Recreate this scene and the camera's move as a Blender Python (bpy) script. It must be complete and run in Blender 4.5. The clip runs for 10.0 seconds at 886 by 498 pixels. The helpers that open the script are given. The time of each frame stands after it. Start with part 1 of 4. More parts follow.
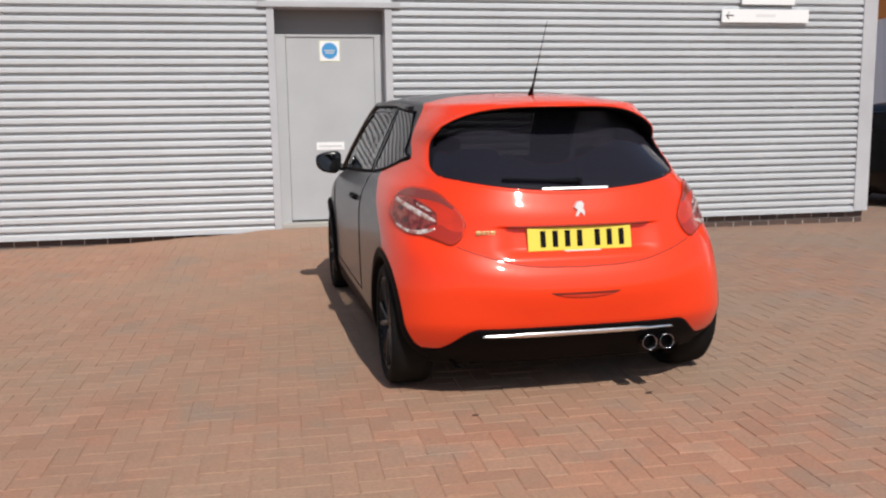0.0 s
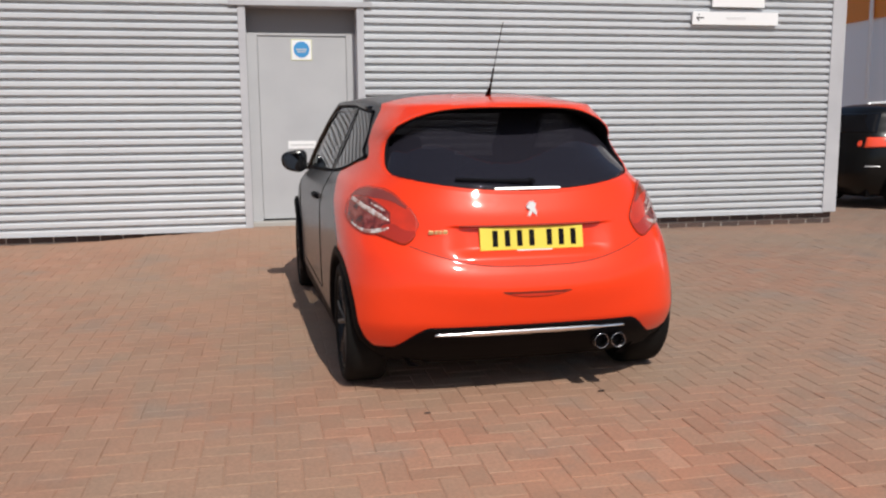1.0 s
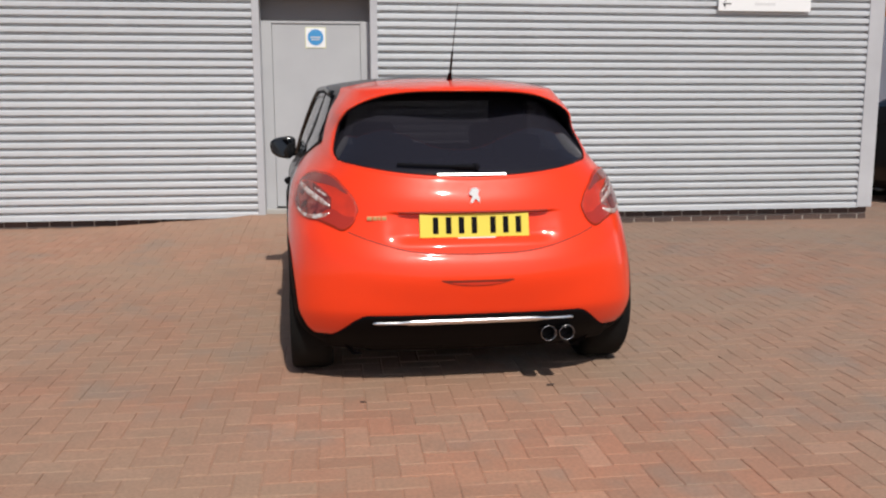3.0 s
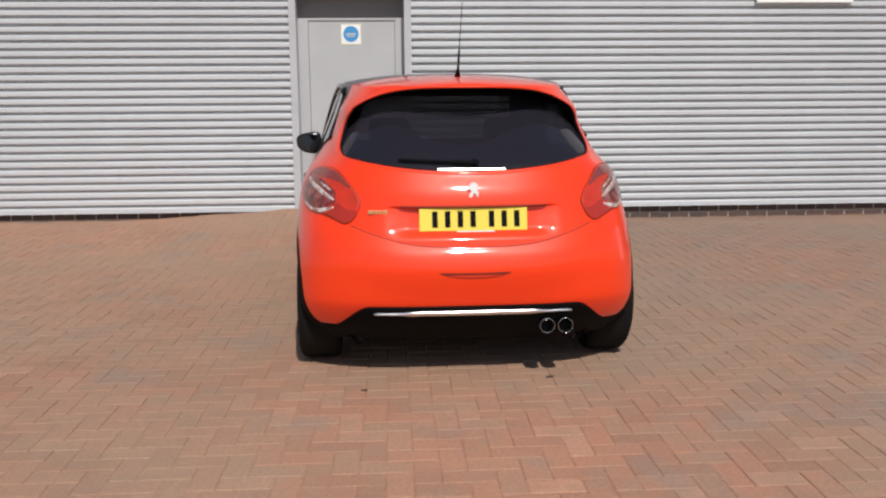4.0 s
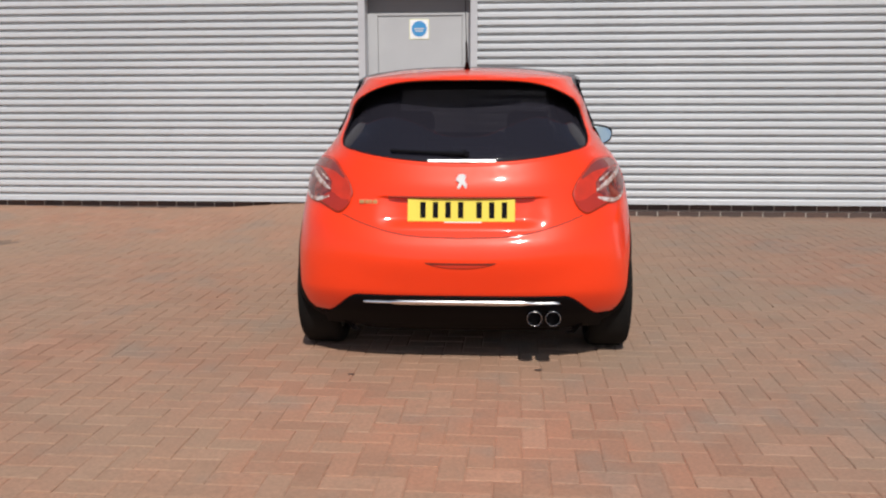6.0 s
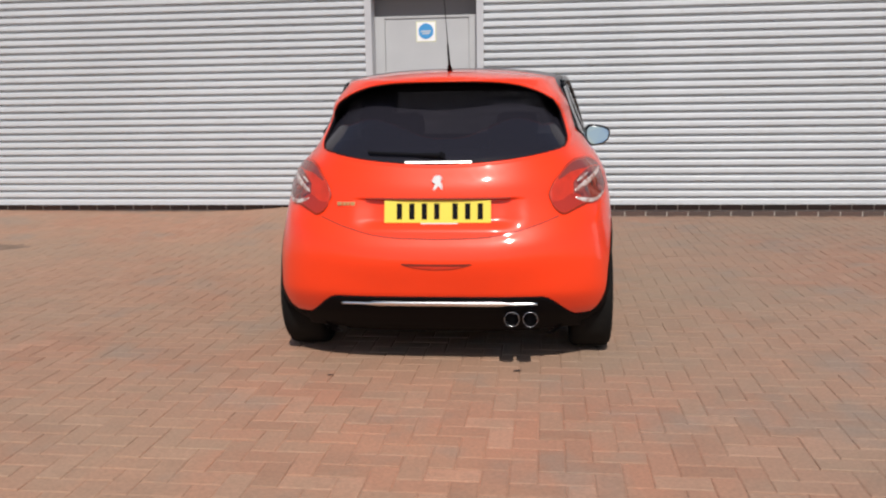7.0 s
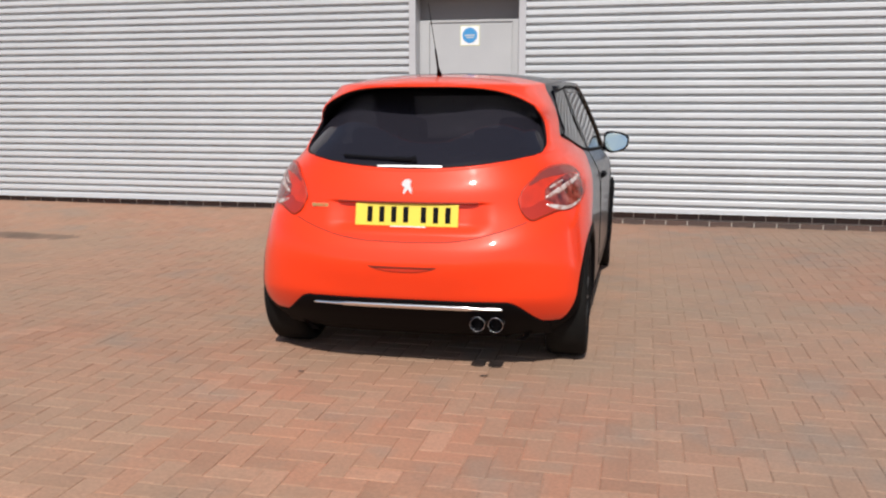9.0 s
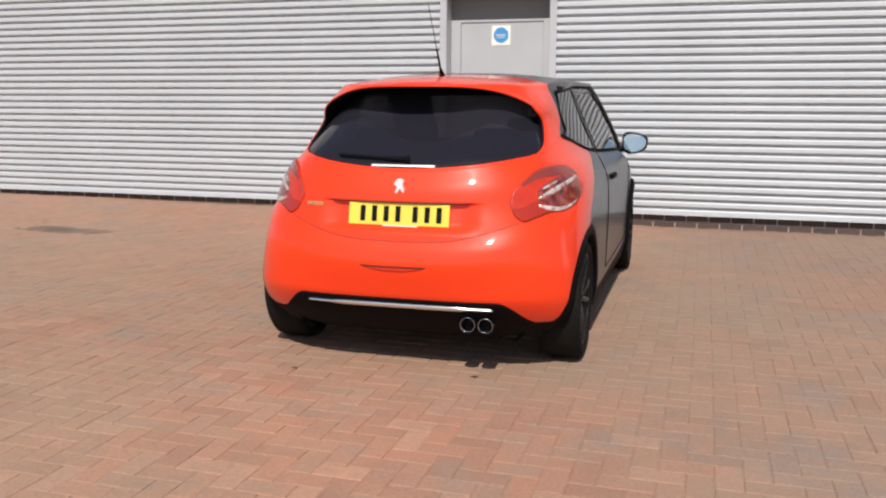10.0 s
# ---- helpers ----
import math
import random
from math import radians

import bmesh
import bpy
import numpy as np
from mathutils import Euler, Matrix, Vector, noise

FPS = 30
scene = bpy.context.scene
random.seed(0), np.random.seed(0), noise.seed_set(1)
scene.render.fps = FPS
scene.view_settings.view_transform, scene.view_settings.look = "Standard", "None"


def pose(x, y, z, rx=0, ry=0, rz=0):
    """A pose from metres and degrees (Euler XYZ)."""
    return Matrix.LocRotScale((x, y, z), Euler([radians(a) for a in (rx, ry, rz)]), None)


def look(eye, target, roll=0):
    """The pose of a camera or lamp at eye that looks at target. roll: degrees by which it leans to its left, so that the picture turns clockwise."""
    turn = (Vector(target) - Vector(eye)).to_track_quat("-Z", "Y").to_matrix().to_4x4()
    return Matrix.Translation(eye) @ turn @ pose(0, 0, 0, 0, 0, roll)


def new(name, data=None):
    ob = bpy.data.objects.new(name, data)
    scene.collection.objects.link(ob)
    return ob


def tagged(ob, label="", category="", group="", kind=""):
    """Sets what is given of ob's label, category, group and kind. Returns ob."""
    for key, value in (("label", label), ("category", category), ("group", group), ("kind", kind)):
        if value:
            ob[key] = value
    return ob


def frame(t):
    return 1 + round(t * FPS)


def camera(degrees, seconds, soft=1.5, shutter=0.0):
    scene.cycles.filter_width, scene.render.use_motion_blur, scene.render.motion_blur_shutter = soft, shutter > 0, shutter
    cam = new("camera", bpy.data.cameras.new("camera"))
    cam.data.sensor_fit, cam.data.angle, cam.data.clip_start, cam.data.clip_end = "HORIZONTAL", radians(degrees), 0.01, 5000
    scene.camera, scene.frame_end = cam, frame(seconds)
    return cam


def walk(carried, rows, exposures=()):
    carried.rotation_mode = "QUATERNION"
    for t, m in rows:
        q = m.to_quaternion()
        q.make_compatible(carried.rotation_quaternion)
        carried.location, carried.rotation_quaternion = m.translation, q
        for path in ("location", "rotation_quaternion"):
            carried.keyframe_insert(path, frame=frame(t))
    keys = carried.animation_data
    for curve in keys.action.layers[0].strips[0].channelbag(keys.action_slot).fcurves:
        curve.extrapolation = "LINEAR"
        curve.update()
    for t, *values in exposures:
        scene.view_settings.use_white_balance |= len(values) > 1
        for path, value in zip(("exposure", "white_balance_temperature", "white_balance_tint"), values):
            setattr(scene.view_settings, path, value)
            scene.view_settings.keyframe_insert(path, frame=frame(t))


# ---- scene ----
cam = camera(54.5, 10.0, 2.25)
METRES, EYE, TILT, LEAN, TURN = 2.852, 1.36, 0.0, 0.0, -10.4
ROWS = [
    (0.0, 0.0, 0.0, 0.0, -0.12, -8.17, 0.84),
    (0.5, 0.0206, -0.0074, 0.0007, -0.79, -8.27, 1.0),
    (1.0, 0.0523, -0.0113, 0.0007, -1.07, -8.23, 0.48),
    (1.5, 0.0896, 0.0037, -0.0067, -1.49, -8.87, -0.33),
    (2.0, 0.135, 0.01, -0.003, 0.23, -8.89, 0.2),
    (2.5, 0.1824, 0.0099, -0.0042, 1.31, -9.02, 0.99),
    (4.0, 0.3498, -0.002, -0.0099, 7.16, -9.1, 0.46),
    (4.5, 0.3997, 0.0049, -0.0081, 9.4, -8.81, 0.46),
    (5.0, 0.4764, -0.0093, -0.0074, 12.54, -8.43, 0.46),
    (5.5, 0.532, -0.0134, -0.0084, 13.86, -9.14, 0.03),
    (7.0, 0.6539, 0.0386, -0.0182, 17.17, -9.19, 0.78),
    (7.5, 0.7336, 0.0377, -0.0139, 19.21, -9.14, 0.44),
    (8.0, 0.786, 0.0454, -0.0124, 21.18, -9.42, 0.33),
    (8.5, 0.8178, 0.0683, -0.016, 22.36, -9.04, 0.41),
    (9.0, 0.8491, 0.0962, -0.0154, 23.34, -8.99, -0.14),
    (9.5, 0.8939, 0.1183, -0.0187, 24.73, -8.9, 0.29),
    (10.0, 0.9467, 0.1426, -0.0148, 27.14, -9.02, -0.42),
]
EDGES = [
    (2.7, look((0.605, -0.066, 1.328), (0.883, 1.891, 1.023), -0.6)),
    (3.8, look((0.934, -0.145, 1.318), (1.086, 1.825, 1.010), -0.6)),
    (5.7, look((1.530, -0.261, 1.310), (1.392, 1.708, 0.986), -0.1)),
    (6.8, look((1.785, -0.223, 1.316), (1.566, 1.739, 0.994), -0.4)),
]
walk(cam, sorted(EDGES + [(t, pose(0, 0, EYE, TILT, LEAN, TURN) @ pose(METRES * x, METRES * y, METRES * z, 90 + pitch, roll, yaw)) for t, x, y, z, yaw, pitch, roll in ROWS], key=lambda row: row[0]),
     [(0.0, 0.0), (1.5, -0.08), (2.5, -0.10), (5.5, -0.08), (8.0, 0.07), (10.0, 0.15)])

# ---- world, sun, exposure ----
SUN_DIR = Vector((0.105, -0.645, 0.748)).normalized()
world = bpy.data.worlds.new("world")
scene.world = world
world.use_nodes = True
wn = world.node_tree.nodes
sky = wn.new("ShaderNodeTexSky")
sky.sky_type = "NISHITA"
sky.sun_disc = False
sky.sun_elevation = math.asin(SUN_DIR.z)
sky.sun_rotation = math.atan2(SUN_DIR.x, SUN_DIR.y)
wn["Background"].inputs["Strength"].default_value = 0.085
world.node_tree.links.new(sky.outputs["Color"], wn["Background"].inputs["Color"])
sun = new("sun", bpy.data.lights.new("sun", "SUN"))
sun.data.energy = 3.7
sun.data.angle = radians(0.55)
sun.data.color = (1.0, 0.955, 0.89)
sun.matrix_world = look(SUN_DIR * 30, (0, 0, 0))


# ---- materials ----
class Mat:
    """A principled material with a few shorthands for its nodes."""

    def __init__(self, name, color=(0.5, 0.5, 0.5), rough=0.5, metal=0.0, **inputs):
        self.m = bpy.data.materials.new(name)
        self.m.use_nodes = True
        self.t = self.m.node_tree
        self.b = self.t.nodes["Principled BSDF"]
        self.put("Base Color", (*color, 1))
        self.put("Roughness", rough)
        self.put("Metallic", metal)
        for key, value in inputs.items():
            self.put(key.replace("_", " "), value)

    def put(self, socket, value):
        self.b.inputs[socket].default_value = value

    def node(self, kind, **values):
        n = self.t.nodes.new("ShaderNode" + kind)
        for key, value in values.items():
            if key in n.inputs:
                n.inputs[key].default_value = value
        return n

    def link(self, a, b):
        self.t.links.new(a, b)

    def coords(self, kind="Object"):
        return self.node("TexCoord").outputs[kind]

    def noise(self, scale, detail=4.0, rough=0.55, at=None):
        n = self.node("TexNoise", Scale=scale, Detail=detail, Roughness=rough)
        self.link(at if at else self.coords(), n.inputs["Vector"])
        return n.outputs["Fac"]

    def ramp(self, fac, *stops):
        r = self.node("ValToRGB")
        els = r.color_ramp.elements
        while len(els) < len(stops):
            els.new(0.5)
        for e, (p, c) in zip(els, stops):
            e.position = p
            e.color = (*c, 1) if len(c) == 3 else c
        self.link(fac, r.inputs["Fac"])
        return r.outputs["Color"]

    def mix(self, a, b, fac, mode="MIX"):
        n = self.node("Mix")
        n.data_type = "RGBA"
        n.blend_type = mode
        for sock, v in ((n.inputs[6], a), (n.inputs[7], b), (n.inputs[0], fac)):
            if isinstance(v, bpy.types.NodeSocket):
                self.link(v, sock)
            elif isinstance(v, tuple):
                sock.default_value = (*v, 1)
            else:
                sock.default_value = v
        return n.outputs[2]

    def color(self, sock):
        self.link(sock, self.b.inputs["Base Color"])
        return self

    def rough(self, fac, lo, hi):
        n = self.node("MapRange")
        n.inputs["To Min"].default_value, n.inputs["To Max"].default_value = lo, hi
        self.link(fac, n.inputs["Value"])
        self.link(n.outputs["Result"], self.b.inputs["Roughness"])
        return self

    def bump(self, fac, strength, distance):
        n = self.node("Bump", Strength=strength, Distance=distance)
        self.link(fac, n.inputs["Height"])
        self.link(n.outputs["Normal"], self.b.inputs["Normal"])
        return self


def paint(name, color, rough, coat, flake=0.0, gloss=0.035):
    """Car paint with clear coat and a trace of dust."""
    p = Mat(name, color, rough, 0.0, Coat_Weight=coat, Coat_Roughness=gloss, Specular_IOR_Level=0.2)
    dust = p.noise(3.0, 6.0)
    p.color(p.mix(color, tuple(min(1.0, c * 0.9 + 0.0015) for c in color), dust))
    p.rough(p.noise(35.0, 3.0), rough - 0.05, rough + 0.08)
    if flake:
        p.bump(p.noise(900.0, 1.0), flake, 0.001)
    return p.m


ORANGE = paint("orange_paint", (0.98, 0.050, 0.006), 0.38, 0.8, 0.0, 0.05)
BLACK = paint("satin_black_paint", (0.048, 0.046, 0.048), 0.42, 0.55, 0.25, 0.20)
DARKCAR = paint("black_car_paint", (0.004, 0.004, 0.004), 0.30, 0.22)
CARGLASS = Mat("black_car_glass", (0.006, 0.006, 0.007), 0.05, 0.0, Specular_IOR_Level=0.25).m
GLOSS = Mat("gloss_black_plastic", (0.010, 0.010, 0.011), 0.18).m
plastic = Mat("black_plastic", (0.0045, 0.004, 0.0048), 0.62, 0.0, Specular_IOR_Level=0.07)
PLASTIC = plastic.bump(plastic.noise(400.0, 2.0), 0.2, 0.001).m
SHUT_AND_SHADE = Mat("shut_line_and_lip_shade", (0.30, 0.022, 0.006), 0.7).m
SLOT = Mat("bumper_slot", (0.14, 0.015, 0.005), 0.6).m
LINER = Mat("dark_cabin_lining", (0.020, 0.020, 0.022), 0.85).m
seatm = Mat("dark_seat_cloth", (0.030, 0.030, 0.034), 0.9)
SEAT = seatm.bump(seatm.noise(250.0, 2.0), 0.4, 0.002).m
rubber = Mat("tyre_rubber", (0.018, 0.018, 0.018), 0.8, 0.0, Specular_IOR_Level=0.12)
RUBBER = rubber.color(rubber.ramp(rubber.noise(9.0), (0.3, (0.007, 0.007, 0.007)), (0.75, (0.014, 0.013, 0.012)))).m
RIM = Mat("satin_black_alloy", (0.024, 0.024, 0.026), 0.38, 0.5).m
SILVER = Mat("silver_alloy", (0.80, 0.81, 0.83), 0.38, 0.35).m
CHROME = Mat("chrome", (0.93, 0.93, 0.93), 0.22, 1.0).m
FRIT = Mat("black_frit", (0.006, 0.006, 0.008), 0.8, 0.0, Specular_IOR_Level=0.1).m
SATIN = Mat("satin_bright_metal", (0.95, 0.95, 0.93), 0.38, 0.55).m
DULLCHROME = Mat("sooty_chrome", (0.42, 0.41, 0.42), 0.25, 1.0).m
GOLD = Mat("pale_gold_metal", (0.85, 0.62, 0.30), 0.35, 0.8).m
MIRROR = Mat("mirror_glass", (0.56, 0.62, 0.68), 0.02, 1.0).m
YELLOW = Mat("yellow_plate", (0.86, 0.68, 0.085), 0.4).m
PLATEBLACK = Mat("plate_black", (0.008, 0.008, 0.010), 0.85, 0.0, Specular_IOR_Level=0.08).m
PLATEWHITE = Mat("plate_white", (0.75, 0.75, 0.72), 0.5).m
wellm = Mat("smoky_lamp_well", (0.2, 0.05, 0.045), 0.2, 0.0, Coat_Weight=0.6, Coat_Roughness=0.04)
LAMPWELL = wellm.color(wellm.ramp(wellm.noise(24.0, 3.0), (0.36, (0.07, 0.018, 0.016)), (0.52, (0.24, 0.035, 0.024)), (0.68, (0.34, 0.10, 0.08)))).m
LAMPDEEP = Mat("deep_red_lens", (0.42, 0.030, 0.014), 0.2, 0.0, Coat_Weight=0.4).m
LAMPBROW = Mat("smoky_brow_lens", (0.25, 0.046, 0.034), 0.22, 0.0, Coat_Weight=0.5, Coat_Roughness=0.05).m
LAMPEDGE = Mat("lamp_edge_gap", (0.24, 0.022, 0.010), 0.6).m
LAMPRED = Mat("red_lamp_lens", (0.66, 0.030, 0.010), 0.12, 0.0, Coat_Weight=1.0, Coat_Roughness=0.02).m
lampm = Mat("smoked_red_lens", (0.55, 0.03, 0.014), 0.3, 0.0, Coat_Weight=0.3, Coat_Roughness=0.16)
LAMPDARK = lampm.color(lampm.ramp(lampm.noise(9.0, 3.0), (0.35, (0.54, 0.034, 0.012)), (0.65, (0.70, 0.040, 0.011)))).m
clearm = Mat("clear_lamp_lens", (0.80, 0.66, 0.62), 0.25, 0.25, Coat_Weight=1.0, Coat_Roughness=0.02)
LAMPCLEAR = clearm.color(clearm.ramp(clearm.noise(38.0, 2.0), (0.36, (0.45, 0.17, 0.13)), (0.50, (0.68, 0.50, 0.44)), (0.66, (0.88, 0.82, 0.77)))).m
LAMPGLOW = Mat("bright_red_lens", (0.95, 0.085, 0.03), 0.18, 0.0, Coat_Weight=1.0).m


def tinted(name, tint, gloss, dust=0.0):
    """Thin tinted glass with a film of dust: see-through, with a sharp reflection that grows at a glance."""
    m = bpy.data.materials.new(name)
    m.use_nodes = True
    t = m.node_tree
    t.nodes.clear()
    out = t.nodes.new("ShaderNodeOutputMaterial")
    mix = t.nodes.new("ShaderNodeMixShader")
    tr = t.nodes.new("ShaderNodeBsdfTransparent")
    tr.inputs["Color"].default_value = (*tint, 1)
    du = t.nodes.new("ShaderNodeBsdfDiffuse")
    du.inputs["Color"].default_value = (0.50, 0.47, 0.64, 1)
    film = t.nodes.new("ShaderNodeMixShader")
    film.inputs[0].default_value = dust
    gl = t.nodes.new("ShaderNodeBsdfGlossy")
    gl.inputs["Roughness"].default_value = 0.01
    gl.inputs["Color"].default_value = (gloss, gloss, gloss, 1)
    lw = t.nodes.new("ShaderNodeLayerWeight")
    lw.inputs["Blend"].default_value = 0.5
    up = t.nodes.new("ShaderNodeMath")
    up.operation = "POWER"
    up.inputs[1].default_value = 5.0
    t.links.new(lw.outputs["Facing"], up.inputs[0])
    fr = t.nodes.new("ShaderNodeMapRange")
    fr.inputs["To Min"].default_value = 0.030
    t.links.new(up.outputs[0], fr.inputs["Value"])
    t.links.new(fr.outputs[0], mix.inputs[0])
    t.links.new(tr.outputs[0], mix.inputs[1])
    t.links.new(gl.outputs[0], mix.inputs[2])
    t.links.new(mix.outputs[0], film.inputs[1])
    t.links.new(du.outputs[0], film.inputs[2])
    t.links.new(film.outputs[0], out.inputs[0])
    return m


GLASS = tinted("privacy_glass", (0.034, 0.031, 0.034), 0.9, 0.033)
CLEAR = tinted("green_tint_glass", (0.50, 0.53, 0.52), 0.95)
DARKGLASS = tinted("dark_side_glass", (0.06, 0.06, 0.06), 0.95)

clad = Mat("silver_cladding_paint", (0.60, 0.60, 0.61), 0.42, 0.15)
grime = clad.noise(0.7, 6.0)
clad.color(clad.mix(clad.ramp(grime, (0.3, (0.558, 0.574, 0.596)), (0.7, (0.628, 0.644, 0.668))), (0.47, 0.46, 0.44),
                    clad.ramp(clad.noise(14.0, 5.0), (0.55, (0, 0, 0)), (0.85, (0.45, 0.45, 0.45)))))
CLADDING = clad.rough(clad.noise(6.0), 0.38, 0.55).m
trimp = Mat("grey_trim_paint", (0.50, 0.50, 0.52), 0.45)
TRIM = trimp.color(trimp.ramp(trimp.noise(2.0, 5.0), (0.3, (0.45, 0.45, 0.47)), (0.7, (0.53, 0.53, 0.55)))).m
doorp = Mat("grey_door_paint", (0.42, 0.43, 0.44), 0.45)
DOORPAINT = doorp.color(doorp.ramp(doorp.noise(1.6, 6.0), (0.3, (0.43, 0.435, 0.45)), (0.72, (0.50, 0.505, 0.515)))).m
REVEAL = Mat("shaded_grey_reveal", (0.22, 0.22, 0.23), 0.6).m
WHITE = Mat("white_sign", (0.88, 0.88, 0.88), 0.45).m
BLUE = Mat("blue_sign_print", (0.06, 0.30, 0.62), 0.4).m
PALEYELLOW = Mat("pale_yellow_edge", (0.72, 0.72, 0.45), 0.5).m
INK = Mat("dark_ink", (0.04, 0.04, 0.045), 0.6).m
PALEINK = Mat("pale_grey_print", (0.60, 0.60, 0.60), 0.6).m
brickm = Mat("dark_plinth_brick", (0.10, 0.06, 0.05), 0.85)
ri = brickm.node("ObjectInfo").outputs["Random"]
brickm.color(brickm.mix(brickm.ramp(ri, (0.0, (0.085, 0.055, 0.048)), (0.5, (0.145, 0.078, 0.060)), (1.0, (0.11, 0.072, 0.060))), (0.07, 0.055, 0.05), brickm.noise(30.0)))
BRICK = brickm.bump(brickm.noise(80.0), 0.5, 0.004).m
# plinth brick again, darkened in colour for the shade under the base flashing
shadedm = Mat("shaded_plinth_brick", (0.035, 0.032, 0.040), 0.7)
SHADED_BRICK = shadedm.color(shadedm.mix((0.055, 0.042, 0.042), (0.105, 0.066, 0.056), shadedm.node("ObjectInfo").outputs["Random"])).m
mort = Mat("plinth_mortar", (0.44, 0.40, 0.36), 0.95)
MORTAR = mort.bump(mort.noise(60.0), 0.4, 0.004).m
FARWALL = Mat("blue_grey_panel", (0.89, 0.93, 0.98), 0.4, 0.0).m
FARORANGE = Mat("orange_fascia", (0.80, 0.26, 0.03), 0.5).m
concrete = Mat("pale_kerb_concrete", (0.42, 0.40, 0.37), 0.9)
KERB = concrete.bump(concrete.noise(60.0), 0.4, 0.004).m


def paving(name, source):
    """Weathered red-brown block paving; source gives the tone of the single block."""
    p = Mat(name, (0.25, 0.15, 0.11), 0.85)
    if source == "island":
        rnd = p.node("NewGeometry").outputs["Random Per Island"]
    elif source == "object":
        rnd = p.node("ObjectInfo").outputs["Random"]
    else:
        rnd = p.noise(6.0, 3.0)
    place = p.node("NewGeometry").outputs["Position"]
    tone = p.ramp(rnd, (0.0, (0.300, 0.172, 0.116)), (0.35, (0.355, 0.202, 0.138)), (0.6, (0.390, 0.206, 0.136)),
                  (0.82, (0.330, 0.216, 0.152)), (1.0, (0.440, 0.258, 0.180)))
    # blocks stand out and are paler near (1.0, 2.1); along the wall they darken
    along = p.node("SeparateXYZ")
    p.link(place, along.inputs[0])

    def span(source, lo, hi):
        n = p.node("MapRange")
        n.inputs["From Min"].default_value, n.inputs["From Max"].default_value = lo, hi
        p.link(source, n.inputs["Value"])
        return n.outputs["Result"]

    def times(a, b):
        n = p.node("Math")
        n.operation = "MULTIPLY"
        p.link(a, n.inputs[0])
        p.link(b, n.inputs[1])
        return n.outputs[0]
    around = p.node("Mapping")
    around.inputs["Location"].default_value, around.inputs["Scale"].default_value = (-1.0 / 1.7, -2.1 / 1.6, 0), (1 / 1.7, 1 / 1.6, 0)
    p.link(place, around.inputs["Vector"])
    reach = p.node("VectorMath")
    reach.operation = "LENGTH"
    p.link(around.outputs["Vector"], reach.inputs[0])
    near_strip = span(reach.outputs["Value"], 1.5, 0.5)
    by_wall = times(span(along.outputs["X"], 1.7, 3.2), span(along.outputs["Y"], 4.5, 8.0))
    tone = p.mix(p.mix((0.362, 0.207, 0.141), tone, 0.55), tone, near_strip)
    patch = p.ramp(p.noise(0.55, 4.0, 0.6, place), (0.40, (0, 0, 0)), (0.62, (0.85, 0.85, 0.85)))
    tone = p.mix(tone, (0.315, 0.232, 0.168), patch)
    rosy = p.ramp(p.noise(1.1, 3.0, 0.5, place), (0.50, (0, 0, 0)), (0.70, (0.55, 0.55, 0.55)))
    tone = p.mix(tone, (0.415, 0.222, 0.145), rosy)
    worn = p.ramp(p.noise(3.1, 2.0, 0.5, place), (0.52, (0, 0, 0)), (0.66, (0.42, 0.42, 0.42)))
    tone = p.mix(tone, (0.300, 0.218, 0.158), worn)
    blot = p.ramp(p.noise(2.3, 5.0, 0.65, place), (0.52, (0, 0, 0)), (0.75, (0.5, 0.5, 0.5)))
    tone = p.mix(tone, (0.250, 0.172, 0.126), blot)
    mossy = p.ramp(p.noise(1.7, 3.0, 0.6, place), (0.56, (0, 0, 0)), (0.68, (0.55, 0.55, 0.55)))
    tone = p.mix(tone, (0.265, 0.212, 0.172), mossy)
    # the trafficked strip before the door is ruddier than the blocks further out
    shift = p.node("Math")
    shift.operation = "MULTIPLY_ADD"
    p.link(p.noise(0.8, 4.0, 0.6, place), shift.inputs[0])
    shift.inputs[1].default_value = 1.6
    p.link(along.outputs["X"], shift.inputs[2])
    edge = p.node("MapRange")
    edge.inputs["From Min"].default_value, edge.inputs["From Max"].default_value = 2.3, 3.9
    p.link(shift.outputs[0], edge.inputs["Value"])
    tone = p.mix(tone, p.mix((1.04, 0.985, 0.94), (1.0, 0.995, 0.985), edge.outputs[0]), 1.0, "MULTIPLY")
    tone = p.mix(tone, p.mix((1.0, 1.0, 1.0), (1.15, 1.10, 1.07), near_strip), 1.0, "MULTIPLY")
    tone = p.mix(tone, p.mix((1.0, 1.0, 1.0), (0.84, 0.845, 0.86), by_wall), 1.0, "MULTIPLY")
    # one long damp stain near the wall, with a ragged soft edge
    off = p.node("Mapping")
    off.inputs["Location"].default_value, off.inputs["Rotation"].default_value = (3.5 / 1.0, -7.1 / 0.36, 0), (0, 0, 0)
    off.inputs["Scale"].default_value = (1 / 1.0, 1 / 0.36, 0)
    p.link(place, off.inputs["Vector"])
    far = p.node("VectorMath")
    far.operation = "LENGTH"
    p.link(off.outputs["Vector"], far.inputs[0])
    ragged = p.node("Math")
    ragged.operation = "ADD"
    p.link(far.outputs["Value"], ragged.inputs[0])
    p.link(p.noise(4.0, 4.0, 0.6, place), ragged.inputs[1])
    tone = p.mix(tone, (0.070, 0.056, 0.045), p.ramp(ragged.outputs[0], (0.60, (0.72, 0.72, 0.72)), (1.10, (0.45, 0.45, 0.45)), (1.75, (0, 0, 0))))
    grit = p.noise(70.0, 3.0, 0.6, place)
    tone = p.mix(tone, p.ramp(grit, (0.3, (0.78, 0.78, 0.78)), (0.7, (1.15, 1.15, 1.15))), 0.7, "MULTIPLY")
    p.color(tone)
